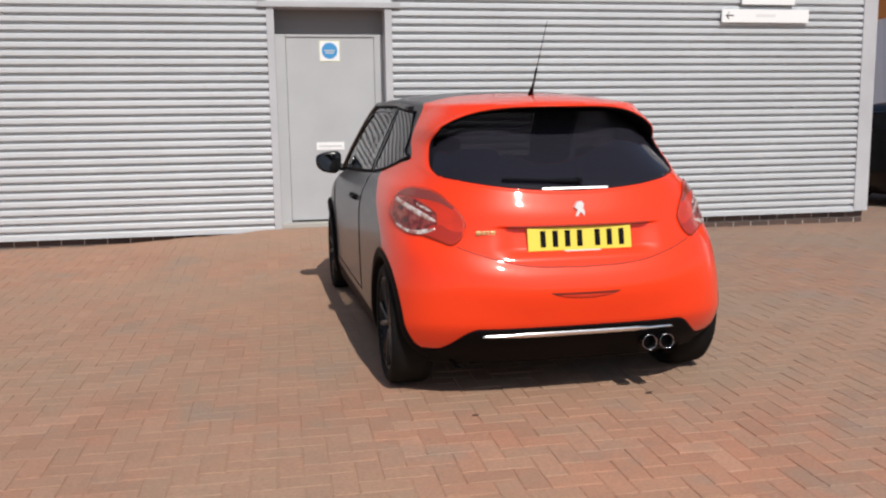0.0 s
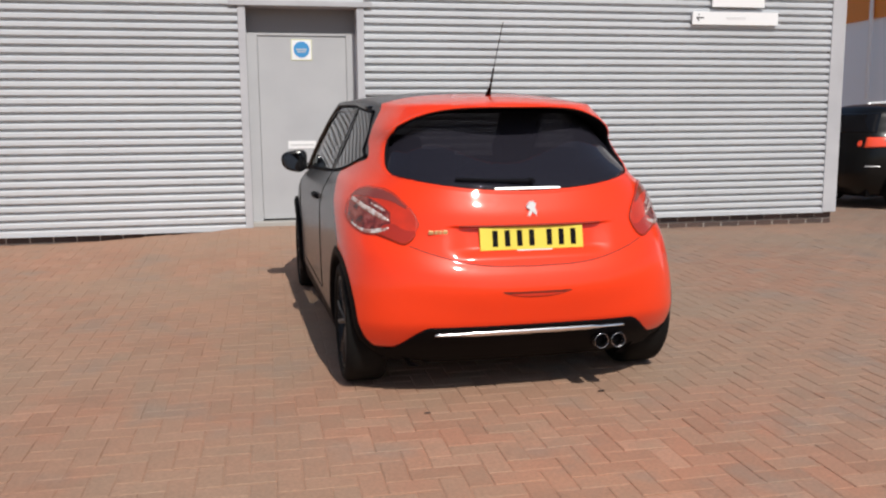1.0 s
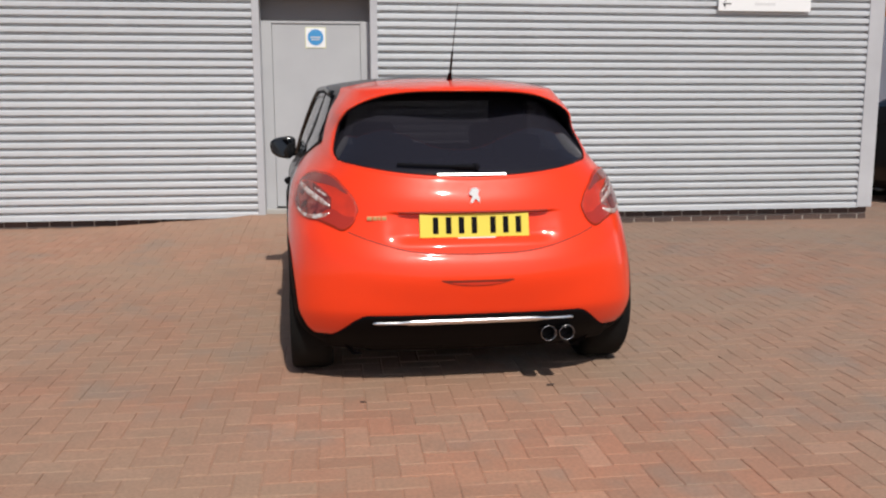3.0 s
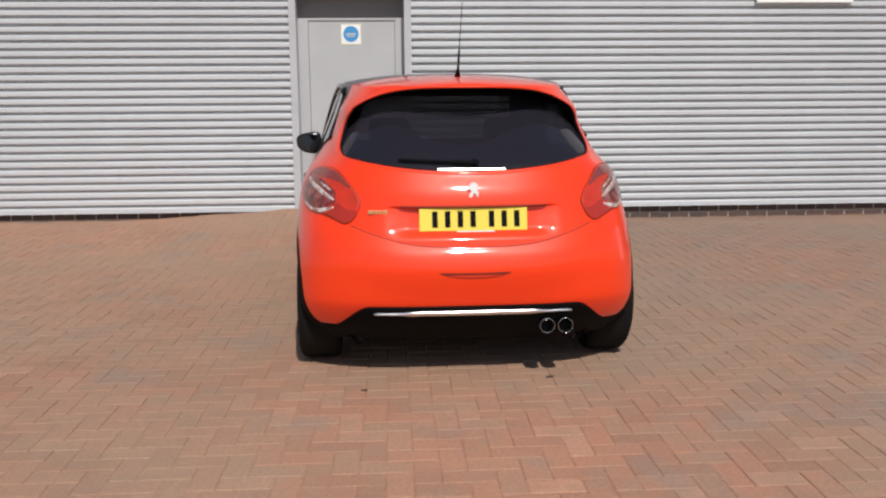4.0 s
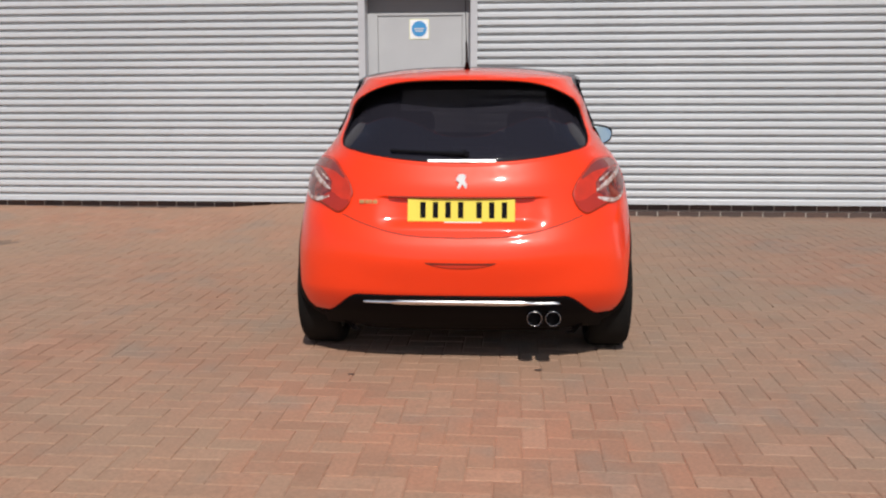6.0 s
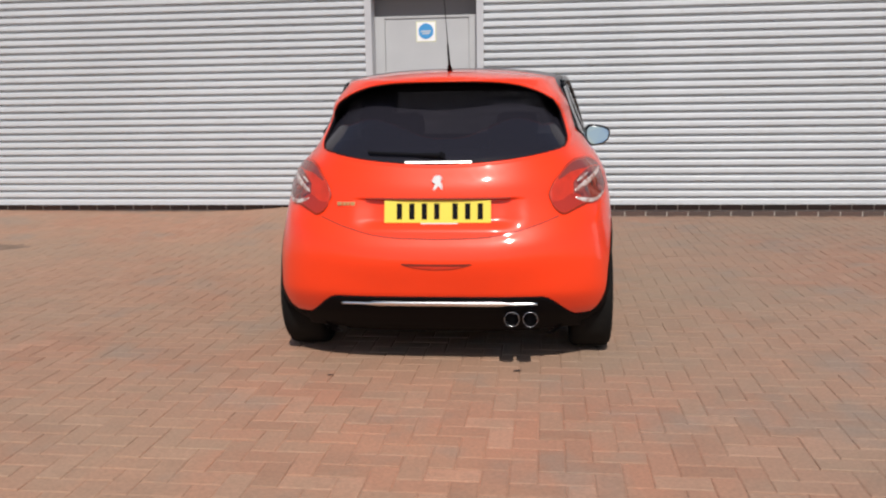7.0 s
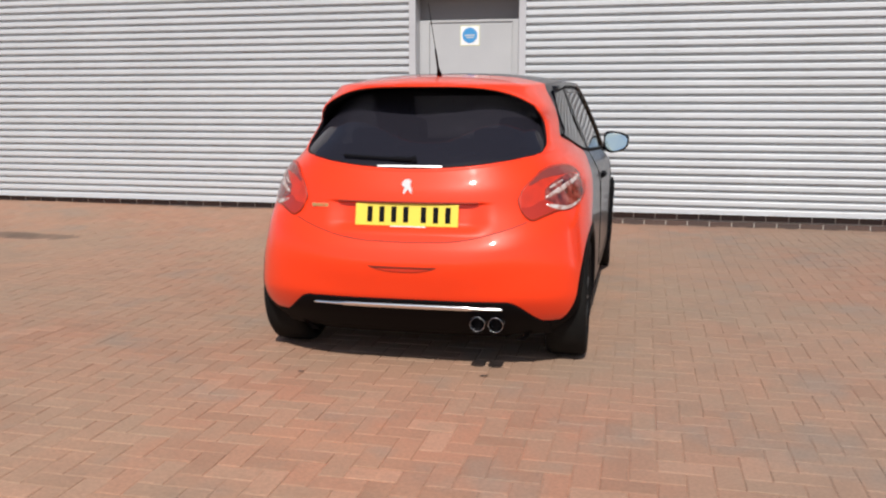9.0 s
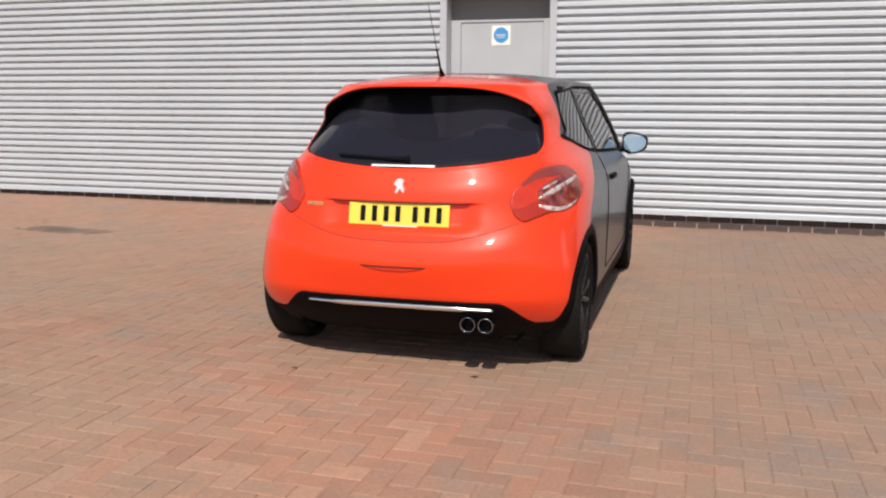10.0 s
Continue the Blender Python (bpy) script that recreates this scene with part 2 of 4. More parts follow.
    p.bump(grit, 0.35, 0.004)
    p.rough(grit, 0.78, 0.95)
    return p.m


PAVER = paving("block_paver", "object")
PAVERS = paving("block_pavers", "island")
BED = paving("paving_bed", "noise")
STAIN = Mat("oil_stain", (0.085, 0.060, 0.050), 0.7).m


# ---- mesh helpers ----
def mesh_of(name, verts, faces, smooth=False):
    me = bpy.data.meshes.new(name)
    me.from_pydata([tuple(v) for v in verts], [], [tuple(f) for f in faces])
    me.update()
    if smooth:
        me.polygons.foreach_set("use_smooth", [True] * len(me.polygons))
    return me


def part(name, shape, material, parent=None, label="", smooth=False):
    """Links a bmesh or mesh as ONE mesh object under a thing or a part."""
    if isinstance(shape, bmesh.types.BMesh):
        me = bpy.data.meshes.new(name)
        bmesh.ops.recalc_face_normals(shape, faces=shape.faces)
        shape.to_mesh(me)
        shape.free()
        if smooth:
            me.polygons.foreach_set("use_smooth", [True] * len(me.polygons))
    else:
        me = shape
    if material:
        me.materials.clear()
        me.materials.append(material)
    ob = new(name, me)
    if parent:
        ob.parent = parent
    if label:
        ob["label"] = label
    return ob


def box(x0, x1, y0, y1, z0, z1, bevel=0.0, bm=None):
    bm = bm or bmesh.new()
    m = Matrix.LocRotScale(((x0 + x1) / 2, (y0 + y1) / 2, (z0 + z1) / 2), None, (x1 - x0, y1 - y0, z1 - z0))
    got = bmesh.ops.create_cube(bm, size=1, matrix=m)
    if bevel:
        edges = {e for v in got["verts"] for e in v.link_edges}
        bmesh.ops.bevel(bm, geom=list(edges), offset=bevel, segments=2, affect="EDGES", profile=0.5)
    return bm


def tube(points, radius, sides=8, closed=False, bm=None):
    """A round bar along points; radius may be one number or one for each point."""
    bm = bm or bmesh.new()
    pts = [Vector(p) for p in points]
    n = len(pts)
    rings = []
    for i, p in enumerate(pts):
        a = pts[(i - 1) % n] if closed or i else pts[0]
        b = pts[(i + 1) % n] if closed or i < n - 1 else pts[-1]
        d = (b - a).normalized()
        side = d.cross(Vector((0, 0, 1)) if abs(d.z) < 0.9 else Vector((1, 0, 0))).normalized()
        up = side.cross(d)
        r = radius if isinstance(radius, (int, float)) else radius[i]
        rings.append([bm.verts.new(p + r * (math.cos(k * math.tau / sides) * side + math.sin(k * math.tau / sides) * up)) for k in range(sides)])
    for i in range(n if closed else n - 1):
        r0, r1 = rings[i], rings[(i + 1) % n]
        for k in range(sides):
            bm.faces.new((r0[k], r0[(k + 1) % sides], r1[(k + 1) % sides], r1[k]))
    if not closed:
        bm.faces.new(rings[0][::-1])
        bm.faces.new(rings[-1])
    return bm


def lathe(profile, sides=40, closed=True):
    """Turns (radius, x) pairs round the x axis."""
    bm = bmesh.new()
    rings = [[bm.verts.new((x, r * math.cos(k * math.tau / sides), r * math.sin(k * math.tau / sides))) for k in range(sides)] for r, x in profile]
    n = len(rings)
    for i in range(n if closed else n - 1):
        for k in range(sides):
            bm.faces.new((rings[i][k], rings[i][(k + 1) % sides], rings[(i + 1) % n][(k + 1) % sides], rings[(i + 1) % n][k]))
    return bm


def thing(name, label, category, m=None, group=""):
    e = new(name)
    e.empty_display_size = 0.2
    if m:
        e.matrix_world = m
    return tagged(e, label, category, group)


def smoothstep(a, b, x):
    t = np.clip((x - a) / (b - a), 0.0, 1.0)
    return t * t * (3 - 2 * t)


def curve_through(xs, ys):
    """A smooth curve through the pairs, as a function."""
    xs, ys = np.array(xs, float), np.array(ys, float)
    d = np.diff(ys) / np.diff(xs)
    m = np.zeros(len(xs))
    m[0], m[-1] = d[0], d[-1]
    for i in range(1, len(xs) - 1):
        m[i] = 0.0 if d[i - 1] * d[i] <= 0 else 2 * d[i - 1] * d[i] / (d[i - 1] + d[i])

    def f(x):
        x = float(min(max(x, xs[0]), xs[-1]))
        i = min(int(np.searchsorted(xs, x, side="right")) - 1, len(xs) - 2)
        i = max(i, 0)
        h = xs[i + 1] - xs[i]
        t = (x - xs[i]) / h
        return (ys[i] * (1 + 2 * t) * (1 - t) ** 2 + h * m[i] * t * (1 - t) ** 2
                + ys[i + 1] * t * t * (3 - 2 * t) + h * m[i + 1] * t * t * (t - 1))

    return f


# ---- ground, one sheet with a fall away from the wall and a ramp to the door ----
def ground_z(x, y):
    yy = min(max(y, -6.0), 13.0)
    fall = 0.0168 * (yy - 1.2)
    if x > 7.0 and y > 9.6:
        # the drive beside the building dips
        fall -= 0.11 * float(smoothstep(9.6, 11.4, y) * smoothstep(7.0, 8.3, x))
    # the paving climbs to the door sill and sinks again along the wall to either side of it
    rise = float(np.interp(x, (-6.0, -5.0, -3.8, -2.6, -2.1, -1.5, -1.1, -0.5, -0.2, 1.0, 1.3, 1.7, 2.2), (0.07, 0.07, 0.061, 0.052, 0.052, 0.072, 0.102, 0.132, 0.163, 0.163, 0.115, 0.03, 0.0)))
    return fall + rise * float(smoothstep(6.4, 9.25, y)) if y > 6.4 and x < 2.2 else fall


# ---- cars ----
class Shell:
    """A car body as a stack of rounded outlines: x to the right, y ahead from the tail, z up.
    half, tail and nose give half width and both ends by height; crown closes the roof."""

    def __init__(self, z, half, tail, nose, crown, roof_ends, drop, corner=4.0, rounding=None, gate=None, flare=0.0):
        self.z0, self.z1 = z[0], z[-1]
        self.half, self.tail, self.nose = curve_through(z, half), curve_through(z, tail), curve_through(z, nose)
        self.crown, self.roof_ends, self.drop, self.corner = crown, roof_ends, drop, corner
        self.flare = flare
        # rounding: exponent and length of the tail's corners by height; gate: the line (x, z) under which the bumper stands proud
        self.rounding = [curve_through(rounding[0], k) for k in rounding[1:]] if rounding else None
        self.gate = gate
        self.cache = {}

    def outline(self, h):
        """Half outline (x, y, z) at level h; past the top of the sides, levels run on over the roof."""
        key = round(h, 5)
        if key in self.cache:
            return self.cache[key]
        q = 0.0
        zz = h
        if h > self.z1:
            q = min((h - self.z1) / 0.1, 1.0)
            zz = self.z1
        w, yr, yf = self.half(zz), self.tail(zz), self.nose(zz)
        z = zz
        if q:
            z = self.z1 + self.crown * (1 - (1 - q) ** 2.4)
            w *= (1 - q) ** 0.9 + 1e-4
            yr += (self.roof_ends[0] - yr) * q ** 1.3
            yf += (self.roof_ends[1] - yf) * q ** 1.3
        up = float(smoothstep(0.95, 1.25, zz))
        if self.rounding:
            e, long = (f(zz) for f in self.rounding)
        else:
            e, long = self.corner + (3.5 - self.corner) * up, 1.2 + 0.25 * up
        lr = min(long, 0.62 * (yf - yr))
        lf = min(0.95 - 0.42 * up, 0.37 * (yf - yr))
        th = np.linspace(0, math.pi / 2, 90)
        rx, ry = w * np.sin(th) ** (2 / e), yr + lr - lr * np.cos(th) ** (2 / e)
        ef = 2.9 + 0.7 * up
        fx, fy = w * np.cos(th) ** (2 / ef), yf - lf + lf * np.sin(th) ** (2 / ef)
        x, y = np.concatenate([rx, fx]), np.concatenate([ry, fy])
        if self.gate:
            under = np.interp(x, *self.gate) - z
            fade = (y < 0.8) * (1 - smoothstep(0.76, 0.85, x))
            # the bumper's top edge: a crease, then a shelf that swells out and dies away below
            swell = np.clip(under / 0.10, 0.0, 1.0)
            y = y - fade * 0.017 * swell * (2 - swell) * (1 - smoothstep(0.08, 0.26, under))
            # the hood's side fins stand wide of the pillars
            x = x + 0.026 * smoothstep(1.23, 1.32, z) * (1 - q) * (1 - smoothstep(0.58, 0.92, y)) * smoothstep(0.25, 0.52, x)
            # the recess round the plate
            y = y + 0.030 * (1 - smoothstep(0.29, 0.43, x)) * smoothstep(0.700, 0.758, z) * (1 - smoothstep(0.846, 0.858, z)) * (y < 0.6)
        zs = z - self.drop * smoothstep(1.05, 1.4, z) * ((np.clip(y, 0, 4) - 1.9) / 1.3) ** 2 * (y < 1.9)
        if self.flare:
            zs = zs + 0.024 * float(smoothstep(1.2, 1.42, zz)) * smoothstep(0.75, 1.5, y)
            x = x * (1 + self.flare * ((1 - up) * (0.15 * smoothstep(0.7, 1.8, y) + 0.85 * (smoothstep(1.9, 2.85, y) + float(1 - smoothstep(0.70, 0.86, zz)) * (smoothstep(2.36, 2.78, y) - smoothstep(1.9, 2.85, y)))) + 0.6 * up * smoothstep(0.9, 2.2, y)))
            # the side windows bow out towards the windscreen pillars
            x = x + 0.047 * float(smoothstep(1.0, 1.12, zz) * (1 - smoothstep(1.34, 1.425, zz))) * smoothstep(1.25, 2.15, y) * smoothstep(0.3, 0.55, x)
        arc = np.concatenate([[0], np.cumsum(np.hypot(np.diff(x), np.diff(y)))])
        self.cache[key] = (x, y, zs, arc)
        return self.cache[key]

    def at_arc(self, a, h):
        x, y, z, arc = self.outline(h)
        return Vector((np.interp(a, arc, x), np.interp(a, arc, y), np.interp(a, arc, z)))

    def arc_x(self, xx, h):
        x, y, z, arc = self.outline(h)
        return float(np.interp(xx, x[:90], arc[:90]))

    def arc_y(self, yy, h):
        x, y, z, arc = self.outline(h)
        return float(np.interp(yy, y, arc))

    def arc_front(self, xx, h):
        x, y, z, arc = self.outline(h)
        return float(np.interp(-xx, -x[90:], arc[90:]))

    def point(self, a, h, off=0.0, side=1):
        """A point on the skin, off metres outside it; a is the way round from the tail's middle (negative: left)."""
        s = 1 if a >= 0 else -1
        a = abs(a)
        p = self.at_arc(a, h)
        if off:
            d1 = self.at_arc(a + 0.01, h) - self.at_arc(max(a - 0.01, 0), h)
            if a < 0.01:
                d1 = Vector((0.02, 0, 0))
            hi, lo = min(h + 0.01, self.z1), max(h - 0.01, self.z0)
            d2 = self.at_arc(a, hi) - self.at_arc(a, lo)
            n = d1.cross(d2).normalized()
            p = p + off * n
        return Vector((s * side * p.x, p.y, p.z))

    def grid(self, step=0.0135, off=0.0, low=None):
        """All corners of the skin: levels of points from the nose round the tail to the nose."""
        levels = list(np.arange(low if low else self.z0, self.z1, step)) + [self.z1 + 0.1 * k / 14 for k in range(15)]
        if self.gate and not off:
            # closer levels where the bumper's edge and the plate recess turn
            levels = sorted([h for h in levels if not 0.62 < h < 0.87] + list(np.arange(0.622, 0.87, 0.0045)))
        rows = []
        for h in levels:
            arc = self.outline(h)[3]
            a1 = min(1.35, 0.45 * arc[-1])
            ways = list(np.linspace(0, a1, 84)) + list(np.linspace(a1, arc[-1], 76))[1:]
            halfrow = [self.at_arc(a, h) for a in ways]
            if off:
                c = Vector((0, 1.7, 0.8))
                halfrow = [Vector((p.x * (1 + off / 0.8), c.y + (p.y - c.y) * (1 + off / 1.8), p.z + off * (p.z > 1.2))) for p in halfrow]
            rows.append([Vector((-p.x, p.y, p.z)) for p in halfrow[:0:-1]] + halfrow)
        return rows

    def skin(self, cut, off=0.0, low=None, step=0.0135, arches=None, hub=0.31):
        """The skin as a bmesh, without the faces for which cut(centre) is true; edges by the arches are drawn onto their circles."""
        rows = self.grid(step, off, low)
        bm = bmesh.new()
        vs = [[bm.verts.new(p) for p in r] for r in rows]
        for i in range(len(vs) - 1):
            for j in range(len(vs[0]) - 1):
                quad = (vs[i][j], vs[i][j + 1], vs[i + 1][j + 1], vs[i + 1][j])
                c = (quad[0].co + quad[2].co) / 2
                if not cut(c):
                    bm.faces.new(quad)
        loose = [v for v in bm.verts if not v.link_faces]
        bmesh.ops.delete(bm, geom=loose, context="VERTS")
        for ax, radius in (arches or {}).items():
            for v in bm.verts:
                far = math.hypot(v.co.y - ax, v.co.z - hub)
                if abs(v.co.x) > 0.5 and abs(far - radius) < 0.035 and any(e.is_boundary for e in v.link_edges):
                    v.co.y, v.co.z = ax + (v.co.y - ax) * radius / far, hub + (v.co.z - hub) * radius / far
                    h = max(v.co.z, self.z0)
                    v.co.x = math.copysign(self.at_arc(self.arc_y(v.co.y, h), h).x, v.co.x)
        return bm

    def patch(self, at, nu, nv, off, rim=0.01, ring=None):
        """A skin-following panel: at(u, v) gives (way round, level) for u in -1..1 or 0..1; its edge turns in by rim.
        ring: leaves out the middle, keeping only that share at the edge."""
        bm = bmesh.new()
        g = [[bm.verts.new(self.point(*at(i / nu, j / nv), off)) for i in range(nu + 1)] for j in range(nv + 1)]
        for j in range(nv):
            for i in range(nu):
                if ring and ring[0] < (i + 0.5) / nu < 1 - ring[0] and ring[1] < (j + 0.5) / nv < 1 - ring[2]:
                    continue
                bm.faces.new((g[j][i], g[j][i + 1], g[j + 1][i + 1], g[j + 1][i]))
        if rim:
            edge = [(i, 0) for i in range(nu)] + [(nu, j) for j in range(nv)] + [(i, nv) for i in range(nu, 0, -1)] + [(0, j) for j in range(nv, 0, -1)]
            low = [bm.verts.new(self.point(*at(i / nu, j / nv), off - rim)) for i, j in edge]
            n = len(edge)
            for k in range(n):
                (i0, j0), (i1, j1) = edge[k], edge[(k + 1) % n]
                bm.faces.new((g[j0][i0], low[k], low[(k + 1) % n], g[j1][i1]))
        bmesh.ops.delete(bm, geom=[v for v in bm.verts if not v.link_faces], context="VERTS")
        return bm


def wheel(car, x, y, r, side, rim_material, spokes=5, width=0.205):
    """A tyred alloy wheel under a car; side is 1 for the right."""
    w = width / 2
    tyre = lathe([(r * 0.76, -w * 0.86), (r * 0.82, -w), (r * 0.93, -w), (r * 0.985, -w * 0.86), (r, -w * 0.6), (r, w * 0.6),
                  (r * 0.985, w * 0.86), (r * 0.93, w), (r * 0.82, w), (r * 0.76, w * 0.86)], 56)
    wh = part("wheel", lathe([(r * 0.77, -w * 0.8), (r * 0.77, w * 0.84), (r * 0.735, w * 0.88), (r * 0.71, w * 0.7), (r * 0.69, -w * 0.8)], 48), rim_material, car, smooth=True)
    wh.matrix_parent_inverse = Matrix.Identity(4)
    wh.matrix_basis = pose(side * x, y, r) @ Matrix.Diagonal((side, 1, 1, 1))
    part("tyre", tyre, RUBBER, wh, smooth=True)
    bm = bmesh.new()
    for k in range(spokes):
        for d in (-0.16, 0.16):
            a = math.tau * k / spokes + d
            p0 = Vector((w * 0.62, r * 0.12 * math.cos(a), r * 0.12 * math.sin(a)))
            p1 = Vector((w * 0.78, r * 0.72 * math.cos(a + d * 0.5), r * 0.72 * math.sin(a + d * 0.5)))
            tube([p0, p0.lerp(p1, 0.5) + Vector((0.008, 0, 0)), p1], [r * 0.055, r * 0.042, r * 0.05], 6, bm=bm)
    part("spokes", bm, rim_material, wh)
    part("hub_cap", lathe([(0.001, w * 0.74), (r * 0.16, w * 0.72), (r * 0.18, w * 0.55), (0.001, w * 0.5)], 24, False), rim_material, wh, smooth=True)
    part("rim_lip", lathe([(r * 0.765, w * 0.845), (r * 0.765, w * 0.90), (r * 0.735, w * 0.905), (r * 0.725, w * 0.86)], 48), rim_material, wh, smooth=True)
    disc = lathe([(r * 0.2, -0.01), (r * 0.5, -0.01), (r * 0.5, 0.01), (r * 0.2, 0.01)], 32)
    part("brake_disc", disc, SILVER, wh)
    return wh


def seat(car, x, y, z, width, depth, height, lean, heads, name="front_seat"):
    """An upholstered seat with cushion, back and headrests, inside a car."""
    base = part(name, box(x - width / 2, x + width / 2, y, y + depth, z, z + 0.18, 0.05), SEAT, car)
    back = box(-width / 2, width / 2, -0.07, 0.07, 0, height, 0.05)
    bmesh.ops.transform(back, matrix=pose(x, y + 0.02, z + 0.10, lean), verts=back.verts)
    part("backrest", back, SEAT, base)
    for hx in heads:
        h = box(-0.13, 0.13, -0.05, 0.05, height + 0.04, height + 0.20, 0.045)
        bmesh.ops.transform(h, matrix=pose(x + hx, y + 0.02, z + 0.10, lean), verts=h.verts)
        part("headrest", h, SEAT, base)


def hatchback():
    """The two-tone hatchback: orange tail, satin black front."""
    x0, y0, turn = 1.345, 3.72, 1.2
    car = thing("hatchback_car", "two-tone hatchback, glossy orange tail and satin black front, on paving", "car",
                pose(x0, y0, ground_z(x0, y0) - 0.004, 0.96, 0, turn))
    zs = (0.17, 0.25, 0.32, 0.42, 0.55, 0.63, 0.70, 0.80, 0.90, 1.00, 1.06, 1.15, 1.25, 1.35, 1.425)
    half = (0.832, 0.851, 0.860, 0.862, 0.864, 0.865, 0.865, 0.863, 0.852, 0.812, 0.768, 0.720, 0.685, 0.650, 0.620)
    nose = (3.72, 3.85, 3.90, 3.94, 3.95, 3.93, 3.89, 3.78, 3.46, 3.06, 2.95, 2.80, 2.61, 2.40, 2.22)
    low_tail = (0.225, 0.142, 0.076, 0.016, 0.0, 0.013, 0.034, 0.063, 0.090, 0.143)
    rounding = ((0.17, 0.32, 0.50, 0.70, 0.85, 1.00, 1.10, 1.20, 1.30, 1.425),
                (2.8, 3.3, 3.2, 3.1, 2.8, 3.3, 3.5, 3.3, 3.1, 2.3),
                (0.42, 0.49, 0.61, 0.75, 0.85, 1.12, 1.33, 1.33, 1.24, 1.24))
    gate = ((0.0, 0.18, 0.25, 0.30, 0.35, 0.40, 0.45, 0.50, 0.57, 0.66, 0.75, 0.86), (0.668, 0.672, 0.678, 0.685, 0.695, 0.708, 0.722, 0.737, 0.762, 0.785, 0.806, 0.83))
    # the outer skin reaches back over the rear window as a hood; the window lies on a flatter slope inside it
    sh = Shell(zs, half, low_tail + (0.174, 0.214, 0.258, 0.297, 0.312), nose, 0.048, (0.95, 1.85), 0.012, rounding=rounding, gate=gate, flare=0.065)
    inner = Shell(zs, half, low_tail + (0.192, 0.295, 0.407, 0.528, 0.618), nose, 0.048, (0.95, 1.85), 0.012, rounding=rounding, flare=0.065)
    axles, wr = (0.62, 3.16), 0.310
    arches = {0.62: 0.392, 3.16: 0.410}

    # outlines of the openings
    def rear_half(v):
        return 0.645 - 0.048 * v - 0.040 * (1 - v) ** 8 - 0.040 * v ** 9

    def rear_xz(u, v):
        x = u * rear_half(min(max(v, 0.0), 1.0))
        lo = 1.010 + 0.066 * (x / 0.62) ** 2
        hi = 1.417 - 0.100 * (abs(x) / 0.56) ** 4
        return x, lo + (hi - lo) * v

    def rear_at(u, v, k=1.0):
        """On the window's own slope."""
        x, h = rear_xz((2 * u - 1) * k, 0.5 + (v - 0.5) * k)
        return (math.copysign(inner.arc_x(abs(x), h), x), h)

    def inside_rear(c, grow=1.035):
        if c.y > 0.9 or c.z < 0.98 or abs(c.x) > 0.66:
            return False
        lo, hi = 1.010 + 0.066 * (c.x / 0.62) ** 2, 1.417 - 0.100 * (abs(c.x) / 0.56) ** 4
        level = c.z + 0.012 * float(smoothstep(1.05, 1.4, c.z)) * ((c.y - 1.9) / 1.3) ** 2
        v = (level - lo) / (hi - lo)
        return -grow < 2 * v - 1 < 1.06 and abs(c.x) < grow * rear_half(min(max(v, 0.0), 1.0))

    belt = curve_through((0.6, 0.73, 0.85, 0.98, 1.19, 1.45, 2.2, 2.9), (1.168, 1.150, 1.125, 1.092, 1.052, 1.028, 0.995, 0.965))
    top = curve_through((0.6, 1.0, 1.7, 2.4), (1.355, 1.382, 1.402, 1.392))

    back_edge = curve_through((0, 0.08, 0.26, 0.55, 1.0), (0.735, 0.775, 0.855, 0.875, 0.975))

    front_edge = curve_through((0, 0.2, 0.45, 0.75, 1.0), (2.70, 2.56, 2.40, 2.19, 1.97))

    def inside_side(c):
        if abs(c.x) < 0.45 or not 0.6 < c.y < 2.9:
            return False
        v = (c.z - belt(c.y)) / (top(c.y) - belt(c.y))
        return 0.08 < v < 0.93 and back_edge(v) + 0.03 < c.y < front_edge(v) - 0.05

    def screen_at(u, v):
        u = 2 * u - 1
        h = 1.005 + 0.385 * v
        x = u * (0.74 - 0.17 * v)
        return (math.copysign(sh.arc_front(abs(x), h), x), h)

    def inside_screen(c):
        v = (c.z - 1.005) / 0.385
        return c.y > 2.0 and 0.05 < v < 0.94 and abs(c.x) < 0.69 - 0.17 * v

    def inside_arch(c):
        return abs(c.x) > 0.5 and any((c.y - ax) ** 2 + (c.z - wr) ** 2 < (arches[ax] - 0.006) ** 2 for ax in axles)

    def cut(c):
        return inside_arch(c) or inside_rear(c) or inside_side(c) or inside_screen(c)

    # the skin, split along the slanting paint line and above the black skirt
    flank_line = curve_through((0.2, 0.60, 0.74, 0.85, 0.99, 1.045, 1.10, 1.145, 1.19, 1.23, 1.30, 1.385, 1.45), (0.50, 0.56, 0.63, 0.77, 1.04, 1.17, 0.96, 0.735, 0.79, 0.845, 0.858, 0.905, 0.97))

    def paint_line(p):
        return flank_line(p.z) + 0.09 * (1 - float(smoothstep(0.34, 0.60, abs(p.x))))

    def piece(name, keep, material, label):
        bm = sh.skin(cut, arches=arches)
        # the orange ends on a line that slants forward up the flank, then runs behind the side window and over the roof
        for v in bm.verts:
            v.co.y -= paint_line(v.co)
        skirt = (Vector((0, 0, 0.280)), Vector((0, 0, 1)))
        for (co, no), way in (((Vector((0, 0, 0)), Vector((0, 1, 0))), keep[0]), (skirt, keep[1])):
            if way:
                bmesh.ops.bisect_plane(bm, geom=bm.verts[:] + bm.edges[:] + bm.faces[:], plane_co=co, plane_no=no,
                                       clear_inner=way > 0, clear_outer=way < 0)
        for v in bm.verts:
            v.co.y += paint_line(v.co)
        return part(name, bm, material, car, label, smooth=True)

    piece("rear_body", (-1, 1), ORANGE, "glossy orange rear body and tailgate")
    piece("front_body", (1, 1), BLACK, "satin black front body and roof")
    piece("skirt", (0, -1), PLASTIC, "black lower skirt")
